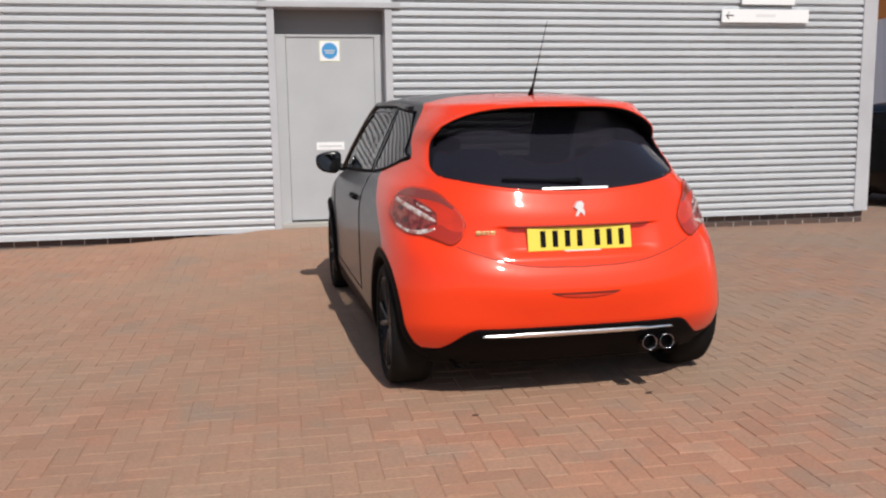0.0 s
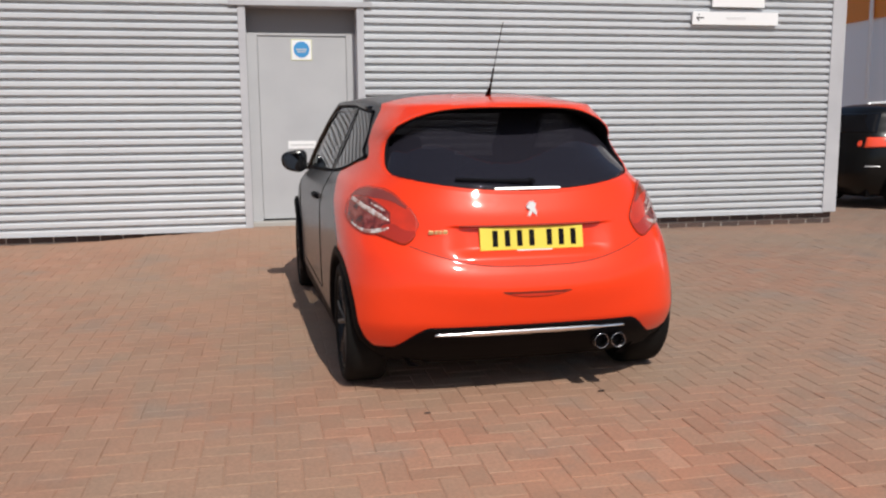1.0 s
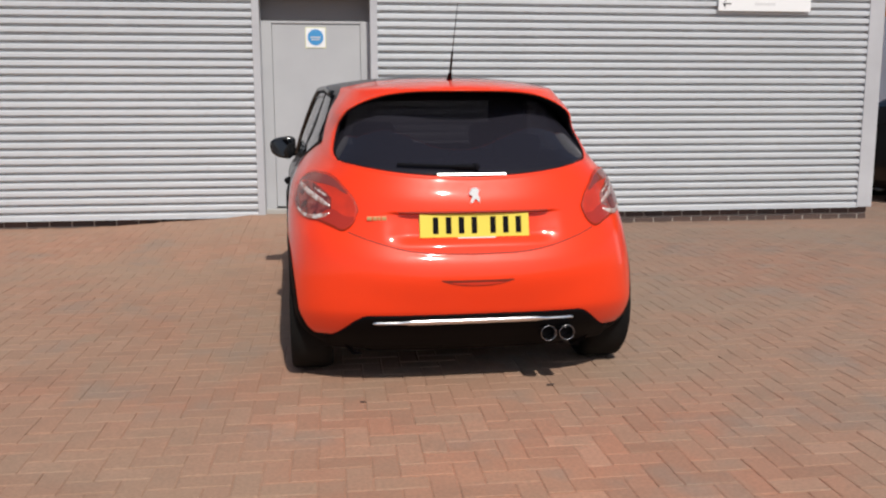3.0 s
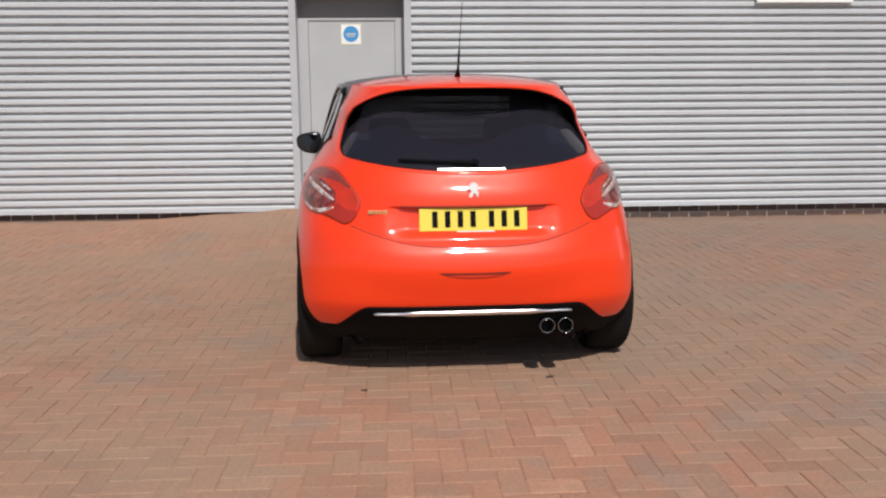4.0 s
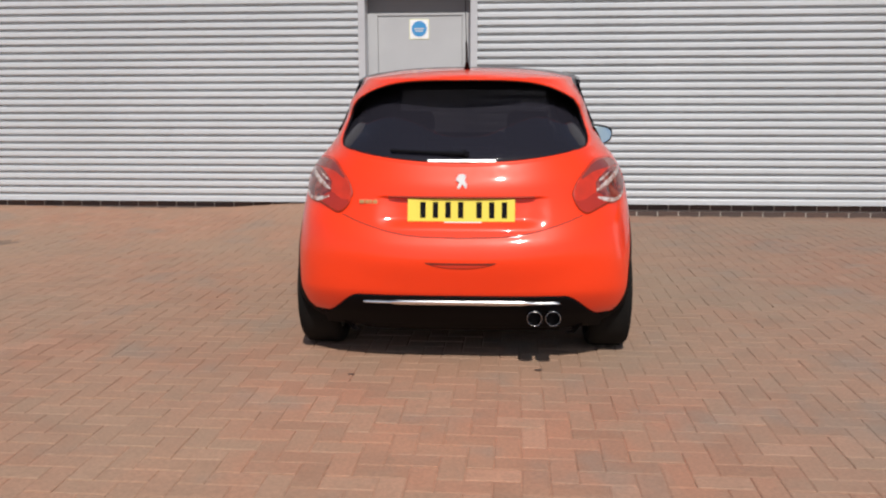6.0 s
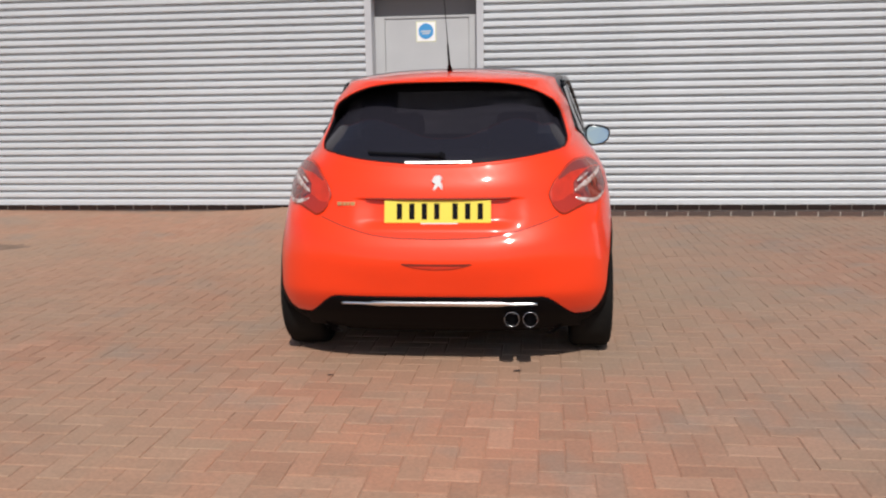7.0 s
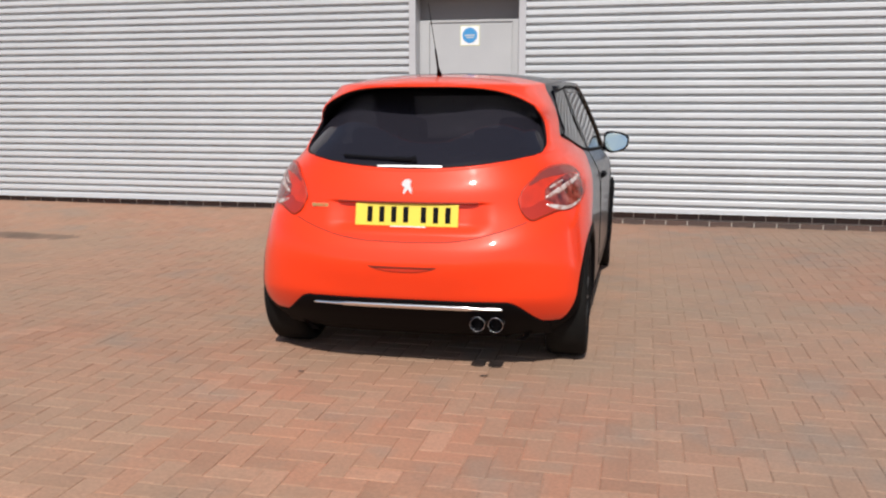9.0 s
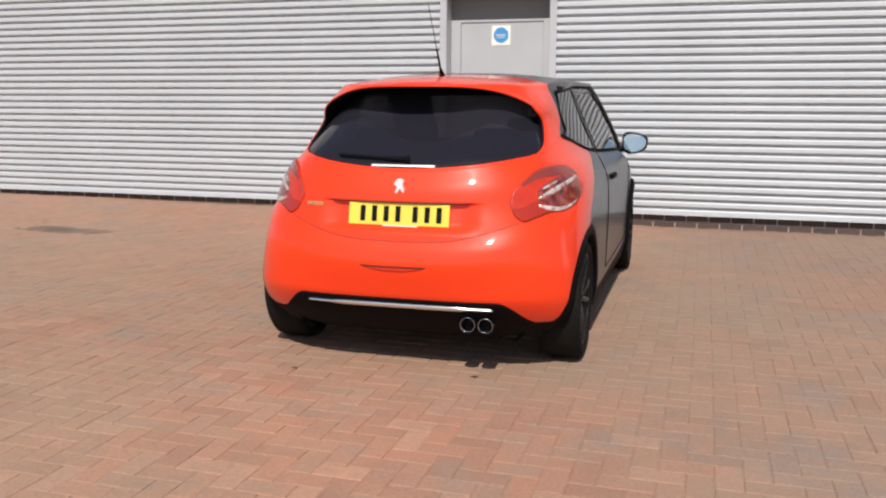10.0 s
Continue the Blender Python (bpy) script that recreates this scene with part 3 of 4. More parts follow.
    part("cabin_lining", sh.skin(lambda c: c.z > 1.0 and (inside_rear(c) or inside_side(c) or inside_screen(c)), -0.022, 0.75, 0.02), LINER, car, smooth=True)
    part("underbody", box(-0.60, 0.60, 0.45, 3.75, 0.19, 0.26, 0.02), PLASTIC, car)

    # rear window, dark reveal of the hood, orange surround, wiper
    part("rear_window", inner.patch(lambda u, v: rear_at(u, v, 1.01), 48, 24, 0.006), GLASS, car, "dark tinted rear window", smooth=True)
    part("window_border", inner.patch(rear_at, 48, 24, 0.002, 0.008, (0.05, 0.09, 0.10)), FRIT, car, smooth=True)
    loop = [(t, -1.0) for t in np.linspace(-1, 1, 41)[:-1]] + [(1.0, t) for t in np.linspace(-1, 1, 25)[:-1]]
    loop += [(-u, -v) for u, v in loop]

    def band(rows, material, name, label, only=None):
        bm = bmesh.new()
        rings = []
        for shell, k0, off in rows:
            ring = []
            wide = k0 if callable(k0) else None
            for u, v in loop:
                k = wide(u, v) if wide else k0
                x, h = rear_xz(u * k, 0.5 + 0.5 * v * k)
                ring.append(bm.verts.new(shell.point(math.copysign(shell.arc_x(abs(x), h), x), h, off)))
            rings.append(ring)
        n = len(loop)
        for r0, r1 in zip(rings, rings[1:]):
            for k in range(n):
                if only is None or only(*loop[k]):
                    bm.faces.new((r0[k], r0[(k + 1) % n], r1[(k + 1) % n], r1[k]))
        bmesh.ops.delete(bm, geom=[v for v in bm.verts if not v.link_faces], context="VERTS")
        return part(name, bm, material, car, label, smooth=True)

    band(((sh, 1.10, -0.002), (sh, 1.075, 0.0008), (sh, 1.03, 0.0018), (sh, 1.006, 0.002), (sh, 1.0, -0.002)), ORANGE, "window_surround", "orange hood edge round the rear window")
    band(((sh, 1.0, -0.0015), (sh, 0.992, -0.012), (inner, 0.995, 0.002)), FRIT, "hood_reveal", "dark inner edge of the hood")
    blade = [inner.point(math.copysign(inner.arc_x(abs(x), 1.040 + 0.040 * abs(x)), x), 1.040 + 0.040 * abs(x), 0.020) for x in np.linspace(0.02, -0.34, 10)]
    wip = part("rear_wiper", tube(blade, [0.011] * 3 + [0.007] * 7), FRIT, car)
    part("wiper_pivot", lathe([(0.001, 0.015), (0.012, 0.015), (0.016, -0.02), (0.001, -0.02)], 16, False), FRIT, wip).matrix_basis = Matrix.Translation(blade[0]) @ pose(0, 0, 0, 0, 0, -70)

    # side windows: panes drawn straight from the belt to the roof rail
    terms = lambda y, z: (1.0, y, y * y, z, z * y, z * z)
    bow = []
    for y_lo, y_hi in ((0.72, 1.46), (1.34, 2.60)):
        spots = [(y, belt(y) + (top(y) - belt(y)) * v) for y in np.linspace(y_lo, y_hi, 14) for v in (0.0, 0.25, 0.5, 0.75, 1.0) if back_edge(v) - 0.05 < y < front_edge(v)]
        bow.append(np.linalg.lstsq(np.array([terms(y, z) for y, z in spots]), np.array([sh.at_arc(sh.arc_y(y, z), z).x for y, z in spots]), rcond=None)[0])

    def pane_at(y, v, off, k=1):
        z = belt(y) + (top(y) - belt(y)) * v
        lift = 0.024 * float(smoothstep(1.2, 1.42, z) * smoothstep(0.75, 1.5, y))
        return (float(np.dot(terms(y, z), bow[k])) + off, y, z + lift)

    def side_pane(lo, hi, off, ring, which=1):
        bm = bmesh.new()
        nu, nv = 30, 20
        at = lambda i, j, o: bm.verts.new(pane_at(lo(j / nv) + (hi(j / nv) - lo(j / nv)) * i / nu, j / nv, o, which))
        g = [[at(i, j, off) for i in range(nu + 1)] for j in range(nv + 1)]
        for j in range(nv):
            for i in range(nu):
                if ring and ring[0] < (i + 0.5) / nu < 1 - ring[0] and ring[1] < (j + 0.5) / nv < 1 - ring[2]:
                    continue
                bm.faces.new((g[j][i], g[j][i + 1], g[j + 1][i + 1], g[j + 1][i]))
        edge = [(i, 0) for i in range(nu)] + [(nu, j) for j in range(nv)] + [(i, nv) for i in range(nu, 0, -1)] + [(0, j) for j in range(nv, 0, -1)]
        low = [at(i, j, off - 0.014) for i, j in edge]
        for k, (i, j) in enumerate(edge):
            i1, j1 = edge[(k + 1) % len(edge)]
            bm.faces.new((g[j][i], low[k], low[(k + 1) % len(edge)], g[j1][i1]))
        bmesh.ops.delete(bm, geom=[v for v in bm.verts if not v.link_faces], context="VERTS")
        return bm

    for side in (1, -1):
        flip = Matrix.Diagonal((side, 1, 1, 1))
        mid = lambda v: 1.46 - 0.10 * v
        gap = lambda v: 1.43 - 0.10 * v
        for nm, lo, hi, gl in (("door_window", mid, front_edge, CLEAR), ("quarter_window", back_edge, gap, DARKGLASS)):
            for kind, mat, off, ring in ((nm, gl, 0.005, None), ("window_seal", FRIT, 0.0075, (0.02 if nm == "door_window" else 0.035, 0.055, 0.05))):
                bm = side_pane(lo, hi, off, ring, int(nm == "door_window"))
                bmesh.ops.transform(bm, matrix=flip, verts=bm.verts)
                part(kind, bm, mat, car, smooth=True)
        post = side_pane(gap, mid, 0.007, None)
        bmesh.ops.transform(post, matrix=flip, verts=post.verts)
        part("door_pillar", post, GLOSS, car)
        rail = [pane_at(1.05 + 0.31 * k / 6, 1.01, 0.003 - 0.03 * (k == 0), 0) for k in range(6)]
        rail += [pane_at(1.40 + (front_edge(1) - 1.40) * k / 10, 1.01, 0.006) for k in range(11)]
        rail += [pane_at(front_edge(1 - k / 10), 1 - k / 10, 0.008) for k in range(1, 11)]
        part("roof_rail_trim", tube([(side * x, y, z) for x, y, z in rail], 0.015, 8), GLOSS, car, "black trim over the side windows", smooth=True)
        # door gap lines
        for y_line in (1.40, 2.72):
            pts = [sh.point(sh.arc_y(y_line + 0.05 * math.sin((h - 0.34) * 4), h), h, 0.0005, side) for h in np.linspace(0.34, belt(y_line), 16)]
            part("door_gap", tube(pts, 0.0035, 5), PLASTIC, car)
        sill = [sh.point(sh.arc_y(y, 0.335), 0.335, 0.0005, side) for y in np.linspace(1.41, 2.7, 10)]
        part("door_gap", tube(sill, 0.0035, 5), PLASTIC, car)
        hnd = [sh.point(sh.arc_y(y, 0.866), 0.866, o, side) for y, o in ((1.58, -0.01), (1.60, 0.012), (1.68, 0.018), (1.76, 0.012), (1.78, -0.01))]
        part("door_handle", tube(hnd, 0.016), PLASTIC, car, "black door handle")
        # arch lips and liners
        for ax in axles:
            arch = arches[ax]
            lip = 0.030 if ax > 1 else 0.003
            trim = bmesh.new()
            rings = []
            for t in np.linspace(-0.30, math.pi + 0.30, 44):
                ring = []
                for radius, proud in ((arch + 0.001, 0.001), (arch - 0.004, 0.7 * lip), (arch - 0.040, lip), (arch - 0.048, lip - 0.008), (arch - 0.048, -0.05)):
                    y, z = ax + radius * math.cos(t), max(wr + radius * math.sin(t), 0.18)
                    p = sh.at_arc(sh.arc_y(y, z), z)
                    ring.append(trim.verts.new((side * (p.x + proud), y, z)))
                rings.append(ring)
            for r0, r1 in zip(rings, rings[1:]):
                for k in range(4):
                    trim.faces.new((r0[k], r0[k + 1], r1[k + 1], r1[k]))
            part("arch_trim", trim, PLASTIC, car, "black wheel arch trim", smooth=True)
            lin = bmesh.new()
            rows = [[lin.verts.new((side * xx, ax + (arch + 0.006) * math.cos(t), wr + (arch + 0.006) * math.sin(t))) for t in np.linspace(-0.4, math.pi + 0.4, 24)] for xx in (0.56, 0.80)]
            for k in range(23):
                lin.faces.new((rows[0][k], rows[0][k + 1], rows[1][k + 1], rows[1][k]))
            for k, t in enumerate(np.linspace(-0.4, math.pi + 0.4, 24)):
                yy, zz = ax + arch * math.cos(t), max(wr + arch * math.sin(t), 0.18)
                rows[1][k].co.x = side * (sh.at_arc(sh.arc_y(yy, zz), zz).x - 0.012)
            lin.faces.new(rows[0])
            part("arch_liner", lin, PLASTIC, car)
            wheel(car, 0.826 if ax > 1 else 0.752, ax, wr, side, RIM)
        # door mirrors
        arm = tube([(side * 0.66, 2.80, 0.965), (side * 0.82, 2.81, 0.975), (side * 0.92, 2.81, 0.985)], [0.03, 0.026, 0.03], 8)
        mir = part("door_mirror", arm, GLOSS, car, "gloss black door mirror")
        cap = bmesh.new()
        bmesh.ops.create_uvsphere(cap, u_segments=28, v_segments=16, radius=1)
        for v in cap.verts:
            x, y, z = v.co
            sx = math.copysign(abs(x) ** 0.66, x)
            sz = math.copysign(abs(z) ** 0.70, z)
            v.co = (side * (0.955 + 0.094 * sx * (1 + 0.14 * z)), 2.78 + (0.105 * y if y > 0 else 0.03 * y), 1.018 + 0.079 * sz * (1 - 0.20 * sx))
        part("cap", cap, GLOSS, mir, smooth=True)
        gl = bmesh.new()
        bmesh.ops.create_circle(gl, cap_ends=True, segments=32, radius=1)
        for v in gl.verts:
            x, z = v.co.x, v.co.y
            sx, sz = math.copysign(abs(x) ** 0.72, x), math.copysign(abs(z) ** 0.76, z)
            v.co = (side * (0.955 + 0.080 * sx * (1 + 0.14 * z)), 2.744 + (-0.022 if side < 0 else -0.002) * sx + (-0.012 if side < 0 else 0.006) * sz, 1.018 + 0.063 * sz * (1 - 0.20 * sx))
        part("mirror_glass", gl, MIRROR, mir, "pale mirror glass")

    # roof aerial
    ant = part("roof_aerial", tube([(0.0, 0.865, 1.45), (0.0, 0.845, 1.480), (0.0, 0.82, 1.50)], [0.020, 0.013, 0.008], 10), PLASTIC, car, "thin black roof aerial")
    part("mast", tube([(0.0, 0.822, 1.498), (0.0, 0.75, 1.60), (0.0, 0.745, 1.607), (0.0, 0.60, 1.80), (0.0, 0.58, 1.825)], [0.0065, 0.0052, 0.0022, 0.0018, 0.0015], 8), PLASTIC, ant)

    # tail: chrome strip, badge, plate, shut lines, lamps, reflector, diffuser, exhausts
    def tail_strip(f_lo, f_hi, half, off, rim=0.008, nu=40, nv=4, start=None):
        a0 = -half if start is None else start
        def at(u, v):
            x = a0 + (half - a0) * u
            h = f_lo(x) + (f_hi(x) - f_lo(x)) * v
            return (math.copysign(sh.arc_x(abs(x), h), x), h)
        return sh.patch(at, nu, nv, off, rim)

    part("chrome_strip", tail_strip(lambda x: 1.015, lambda x: 1.0225, 0.160, 0.006, 0.016), SATIN, car, "bright chrome strip")
    badge = bmesh.new()
    edge = ((-0.012, 0.034), (0.010, 0.037), (0.024, 0.024), (0.018, 0.006), (0.028, -0.016), (0.024, -0.036), (0.006, -0.014), (-0.010, -0.038), (-0.022, -0.034), (-0.010, -0.004), (-0.026, 0.006), (-0.024, 0.016))
    face = [[badge.verts.new((x * k, y, z * k)) for x, z in edge] for k, y in ((0.88, -0.007), (1.0, -0.002), (1.0, 0.008))]
    badge.faces.new(face[0])
    for r0, r1 in zip(face, face[1:]):
        for k in range(len(edge)):
            badge.faces.new((r0[k], r0[(k + 1) % len(edge)], r1[(k + 1) % len(edge)], r1[k]))
    bp = sh.point(0.0, 0.925, 0.006)
    part("emblem", badge, SATIN, car, "chrome emblem").matrix_basis = Matrix.Translation(bp) @ pose(0, 0, 0, -8)
    gbar = bmesh.new()
    for k, (dx, w2) in enumerate(((-0.034, 0.024), (-0.009, 0.018), (0.010, 0.014), (0.032, 0.022))):
        box(dx - w2 / 2, dx + w2 / 2, -0.003, 0.004, -0.009, 0.009, 0.002, gbar)
    gp = sh.point(-sh.arc_x(0.442, 0.827), 0.827, 0.004)
    part("model_badge", gbar, GOLD, car, "small pale gold letter bars").matrix_basis = Matrix.Translation(gp) @ pose(0, 0, 0, 0, 0, -8)

    rear = sh.point(0, 0.722, 0.009).y
    pl = part("number_plate", box(-0.26, 0.26, rear - 0.004, rear + 0.006, 0.722, 0.833, 0.003), YELLOW, car, "yellow plate with dark bars")
    pl.matrix_basis = pose(0, rear + 0.028, 0.740, -12) @ Matrix.Scale(0.975, 4) @ Matrix.Translation((0, -rear, -0.722))
    px = -0.208
    for k in range(7):
        part("plate_bar", box(px + 0.010, px + 0.036, rear - 0.0065, rear - 0.003, 0.740, 0.817), PLATEBLACK, pl, "dark bar")
        px += 0.061 + (0.028 if k == 3 else 0.0)
    part("plate_holder", box(-0.20, 0.20, rear - 0.002, rear + 0.01, 0.708, 0.7215, 0.002), PLATEBLACK, pl)
    part("holder_tab", box(-0.08, 0.10, rear - 0.006, rear - 0.0025, 0.711, 0.7225, 0.001), PLATEWHITE, pl)
    # dark strip drawn for the shadow under the plate recess's upper edge
    part("recess_lip_shade", tail_strip(lambda x: 0.850, lambda x: 0.858, 0.345, 0.006, 0.02), SHUT_AND_SHADE, car)

    hatch = lambda x: float(np.interp(abs(x), *gate)) + 0.001
    part("tailgate_gap", tail_strip(lambda x: hatch(x) - 0.0028, lambda x: hatch(x) + 0.0028, 0.575, 0.001, 0.003, 64, 1), SHUT_AND_SHADE, car)
    part("bumper_slot", tail_strip(lambda x: 0.530 + 0.025 * (abs(x) / 0.165) ** 2.5, lambda x: 0.5565 + 0.002 * (abs(x) / 0.165) ** 2, 0.165, 0.002), SLOT, car)
    part("rear_reflector", tail_strip(lambda x: 0.533 + 0.014 * (abs(x) / 0.13) ** 2.5, lambda x: 0.548, 0.13, 0.004), LAMPRED, car, "dark red bumper reflector")

    lens_lo = curve_through((0.0, 0.015, 0.07, 0.15, 0.26, 0.46, 0.78, 1.0), (0.852, 0.828, 0.790, 0.770, 0.786, 0.811, 0.836, 0.885))
    lens_hi = curve_through((0.0, 0.05, 0.15, 0.25, 0.40, 0.60, 0.75, 0.87, 0.95, 1.0), (0.868, 0.918, 0.962, 0.997, 1.014, 1.016, 1.006, 0.985, 0.955, 0.918))
    for side in (1, -1):
        # the lens: a drop that tapers towards the plate and wraps round the corner
        def lens(u, v):
            return (side * (0.538 + 0.50 * u), lens_lo(u) + (lens_hi(u) - lens_lo(u)) * v)

        lamp = part("tail_lamp", sh.patch(lens, 36, 16, 0.008, 0.016), LAMPDARK, car, "smoked red tail lamp with clear claws", smooth=True)
        loop2 = [(0.0, k / 10) for k in range(10)] + [(k / 30, 1.0) for k in range(30)] + [(1.0, 1 - k / 10) for k in range(10)] + [(1 - k / 30, 0.0) for k in range(30)]
        part("lamp_gap", tube([sh.point(*lens(u, v), 0.005) for u, v in loop2], 0.0032, 5, True), LAMPEDGE, lamp)

        def well(u, v):
            swell = math.sin(math.pi * (0.06 + 0.88 * u)) ** 0.5
            return (side * (0.678 + 0.32 * u), 0.875 + 0.035 * u + (v - 0.5) * 0.150 * swell)

        def brow(u, v):
            return lens(0.10 + 0.84 * u, 0.970 - (1 - v) * 0.21 * math.sin(math.pi * (0.03 + 0.94 * u)) ** 0.5)

        def foot(u, v):
            return lens(0.03 + 0.36 * u, 0.03 + 0.33 * v * math.sin(math.pi * (0.10 + 0.86 * u)) ** 0.5)
        part("lamp_well", sh.patch(well, 20, 8, 0.0088, 0.0), LAMPWELL, lamp, "smoky lamp well", smooth=True)
        part("upper_band", sh.patch(brow, 22, 4, 0.0089, 0.0), LAMPBROW, lamp, "smoky brown-red upper band", smooth=True)
        part("lower_band", sh.patch(foot, 16, 4, 0.0089, 0.0), LAMPDEEP, lamp, "deep red lower band", smooth=True)
        # clear claws fanning outwards: way round and height at both ends, widths, sag
        for aa, za, ab, zb, wa, wb, sag in ((0.684, 0.872, 0.985, 0.957, 0.034, 0.014, -0.006), (0.705, 0.915, 0.800, 0.944, 0.015, 0.007, 0.0),
                                            (0.684, 0.838, 0.950, 0.846, 0.026, 0.009, 0.026)):
            def claw_at(u, v):
                wide = (wa + (wb - wa) * u) * math.sin(math.pi * min(1.0, 0.16 + 2.4 * u) / 2)
                return (side * (aa + (ab - aa) * u), za + (zb - za) * u - sag * math.sin(math.pi * u) + wide * (v - 0.5))
            part("claw", sh.patch(claw_at, 16, 4, 0.0100, 0.003), LAMPCLEAR, lamp, "clear lens claw", smooth=True)

    # diffuser insert, chrome bar, twin pipes
    dtop = lambda x: 0.392 - 0.122 * float(smoothstep(0.49, 0.69, abs(x)))
    part("diffuser", tail_strip(lambda x: 0.19, dtop, 0.69, 0.004, 0.012, 64, 12), PLASTIC, car, "black rear diffuser", smooth=True)
    bar_h = lambda x: 0.008 - 0.0055 * float(smoothstep(0.29, 0.36, abs(x)))
    part("diffuser_bar", tail_strip(lambda x: 0.356 - bar_h(x), lambda x: 0.356 + bar_h(x), 0.47, 0.012, 0.014, 60, 4), CHROME, car, "bright chrome bar", smooth=True)
    for ex in (0.352, 0.440):
        pipe = lathe([(0.030, -0.10), (0.035, -0.10), (0.037, 0.03), (0.0355, 0.035), (0.0335, 0.030), (0.0325, -0.09)], 32)
        p = part("exhaust_pipe", pipe, DULLCHROME, car, "round chrome exhaust tip", smooth=True)
        p.matrix_basis = pose(ex, 0.085, 0.278, 0, 0, -90)
        part("pipe_bore", lathe([(0.001, -0.02), (0.031, -0.02), (0.031, -0.03), (0.001, -0.03)], 24, False), PLASTIC, p)

    # cabin
    for x in (-0.36, 0.36):
        seat(car, x, 1.72, 0.35, 0.50, 0.50, 0.60, 14, (0.0,))
    seat(car, 0, 0.92, 0.38, 1.16, 0.45, 0.54, 18, (-0.34, 0.34), "rear_bench")
    dash = box(-0.66, 0.66, 2.45, 2.85, 0.72, 0.93, 0.06)
    part("dashboard", dash, LINER, car)
    ring = [(0.36 + 0.17 * math.cos(t), 2.36 + 0.05 * math.sin(t), 0.88 + 0.16 * math.sin(t)) for t in np.linspace(0, math.tau, 28)[:-1]]
    part("steering_wheel", tube(ring, 0.014, 8, True), LINER, car)
    part("boot_cover", box(-0.60, 0.60, 0.30, 0.86, 0.90, 0.92, 0.008), LINER, car)
    part("cabin_floor", box(-0.60, 0.60, 0.30, 2.90, 0.26, 0.34, 0.02), LINER, car)

    # nose: screen, lamps, grille
    part("windscreen", sh.patch(screen_at, 30, 14, 0.005), CLEAR, car, smooth=True)
    part("screen_border", sh.patch(screen_at, 30, 14, 0.002, 0.008, (0.05, 0.08, 0.10)), GLOSS, car, smooth=True)
    for side in (1, -1):
        def head(u, v):
            x = 0.48 + 0.28 * u
            h = 0.66 + 0.02 * u + (0.08 + 0.05 * u) * v
            return (side * sh.arc_front(x, h), h)
        part("headlamp", sh.patch(head, 12, 6, 0.006), LAMPCLEAR, car, smooth=True)
    def grille(u, v):
        x = (2 * u - 1) * (0.42 - 0.06 * v)
        h = 0.40 + 0.20 * v
        return (math.copysign(sh.arc_front(abs(x), h), x), h)
    part("grille", sh.patch(grille, 20, 8, 0.006), GLOSS, car, smooth=True)
    return car


# ---- the place ----
def ground_sheet():
    """One sheet to the horizon, finer near the yard."""
    def steps(lo, hi, fine_lo, fine_hi, d):
        fine = list(np.arange(fine_lo, fine_hi + d / 2, d))
        left = [fine_lo - d * 1.35 ** k * 3 for k in range(1, 30) if fine_lo - d * 1.35 ** k * 3 > lo]
        right = [fine_hi + d * 1.35 ** k * 3 for k in range(1, 30) if fine_hi + d * 1.35 ** k * 3 < hi]
        return [lo] + left[::-1] + fine + right + [hi]
    xs, ys = steps(-900, 900, -8, 14, 0.25), steps(-900, 900, -2, 16, 0.25)
    verts = [(x, y, ground_z(x, y) - 0.0038) for y in ys for x in xs]
    n = len(xs)
    faces = [(j * n + i, j * n + i + 1, (j + 1) * n + i + 1, (j + 1) * n + i) for j in range(len(ys) - 1) for i in range(n - 1)]
    g = part("ground", mesh_of("ground", verts, faces, True), BED)
    return tagged(g, "weathered red-brown block paving with sandy joints", "ground", kind="structure")


WALL_Y, BACK_Y, WALL_TOP, CLAD_Z = 9.22, 17.5, 5.6, 0.285
DOOR_X0, DOOR_X1, HEAD_Z = -0.035, 1.105, 2.585
PITCH = 0.0828


def cladding(x0, x1, z0, z1):
    """Ribbed sheet: flat proud bands with narrow deep grooves, running along x."""
    prof = []
    z = z0
    y_out, y_in = WALL_Y, WALL_Y + 0.048
    while z < z1 - 0.02:
        prof += [(y_out + 0.003, z), (y_out, z + 0.004), (y_out, z + 0.040), (y_out + 0.004, z + 0.046), (y_in, z + 0.060), (y_in, z + PITCH - 0.004)]
        z += PITCH
    top = z
    bx = [x0, x1]
    verts = [(x, y, zz) for (y, zz) in prof for x in bx]
    verts += [(x, WALL_Y + 0.12, zz) for zz in (z0, prof[-1][1]) for x in bx]
    n = len(prof)
    faces = [(2 * i, 2 * i + 1, 2 * i + 3, 2 * i + 2) for i in range(n - 1)]
    b = 2 * n
    faces += [(b, b + 1, 1, 0), (2 * n - 2, 2 * n - 1, b + 3, b + 2), (b + 1, b, b + 2, b + 3)]
    faces += [tuple([b] + [2 * i for i in range(n)] + [b + 2])[::-1], tuple([b + 1] + [2 * i + 1 for i in range(n)] + [b + 3])]
    return mesh_of("cladding", verts, faces)


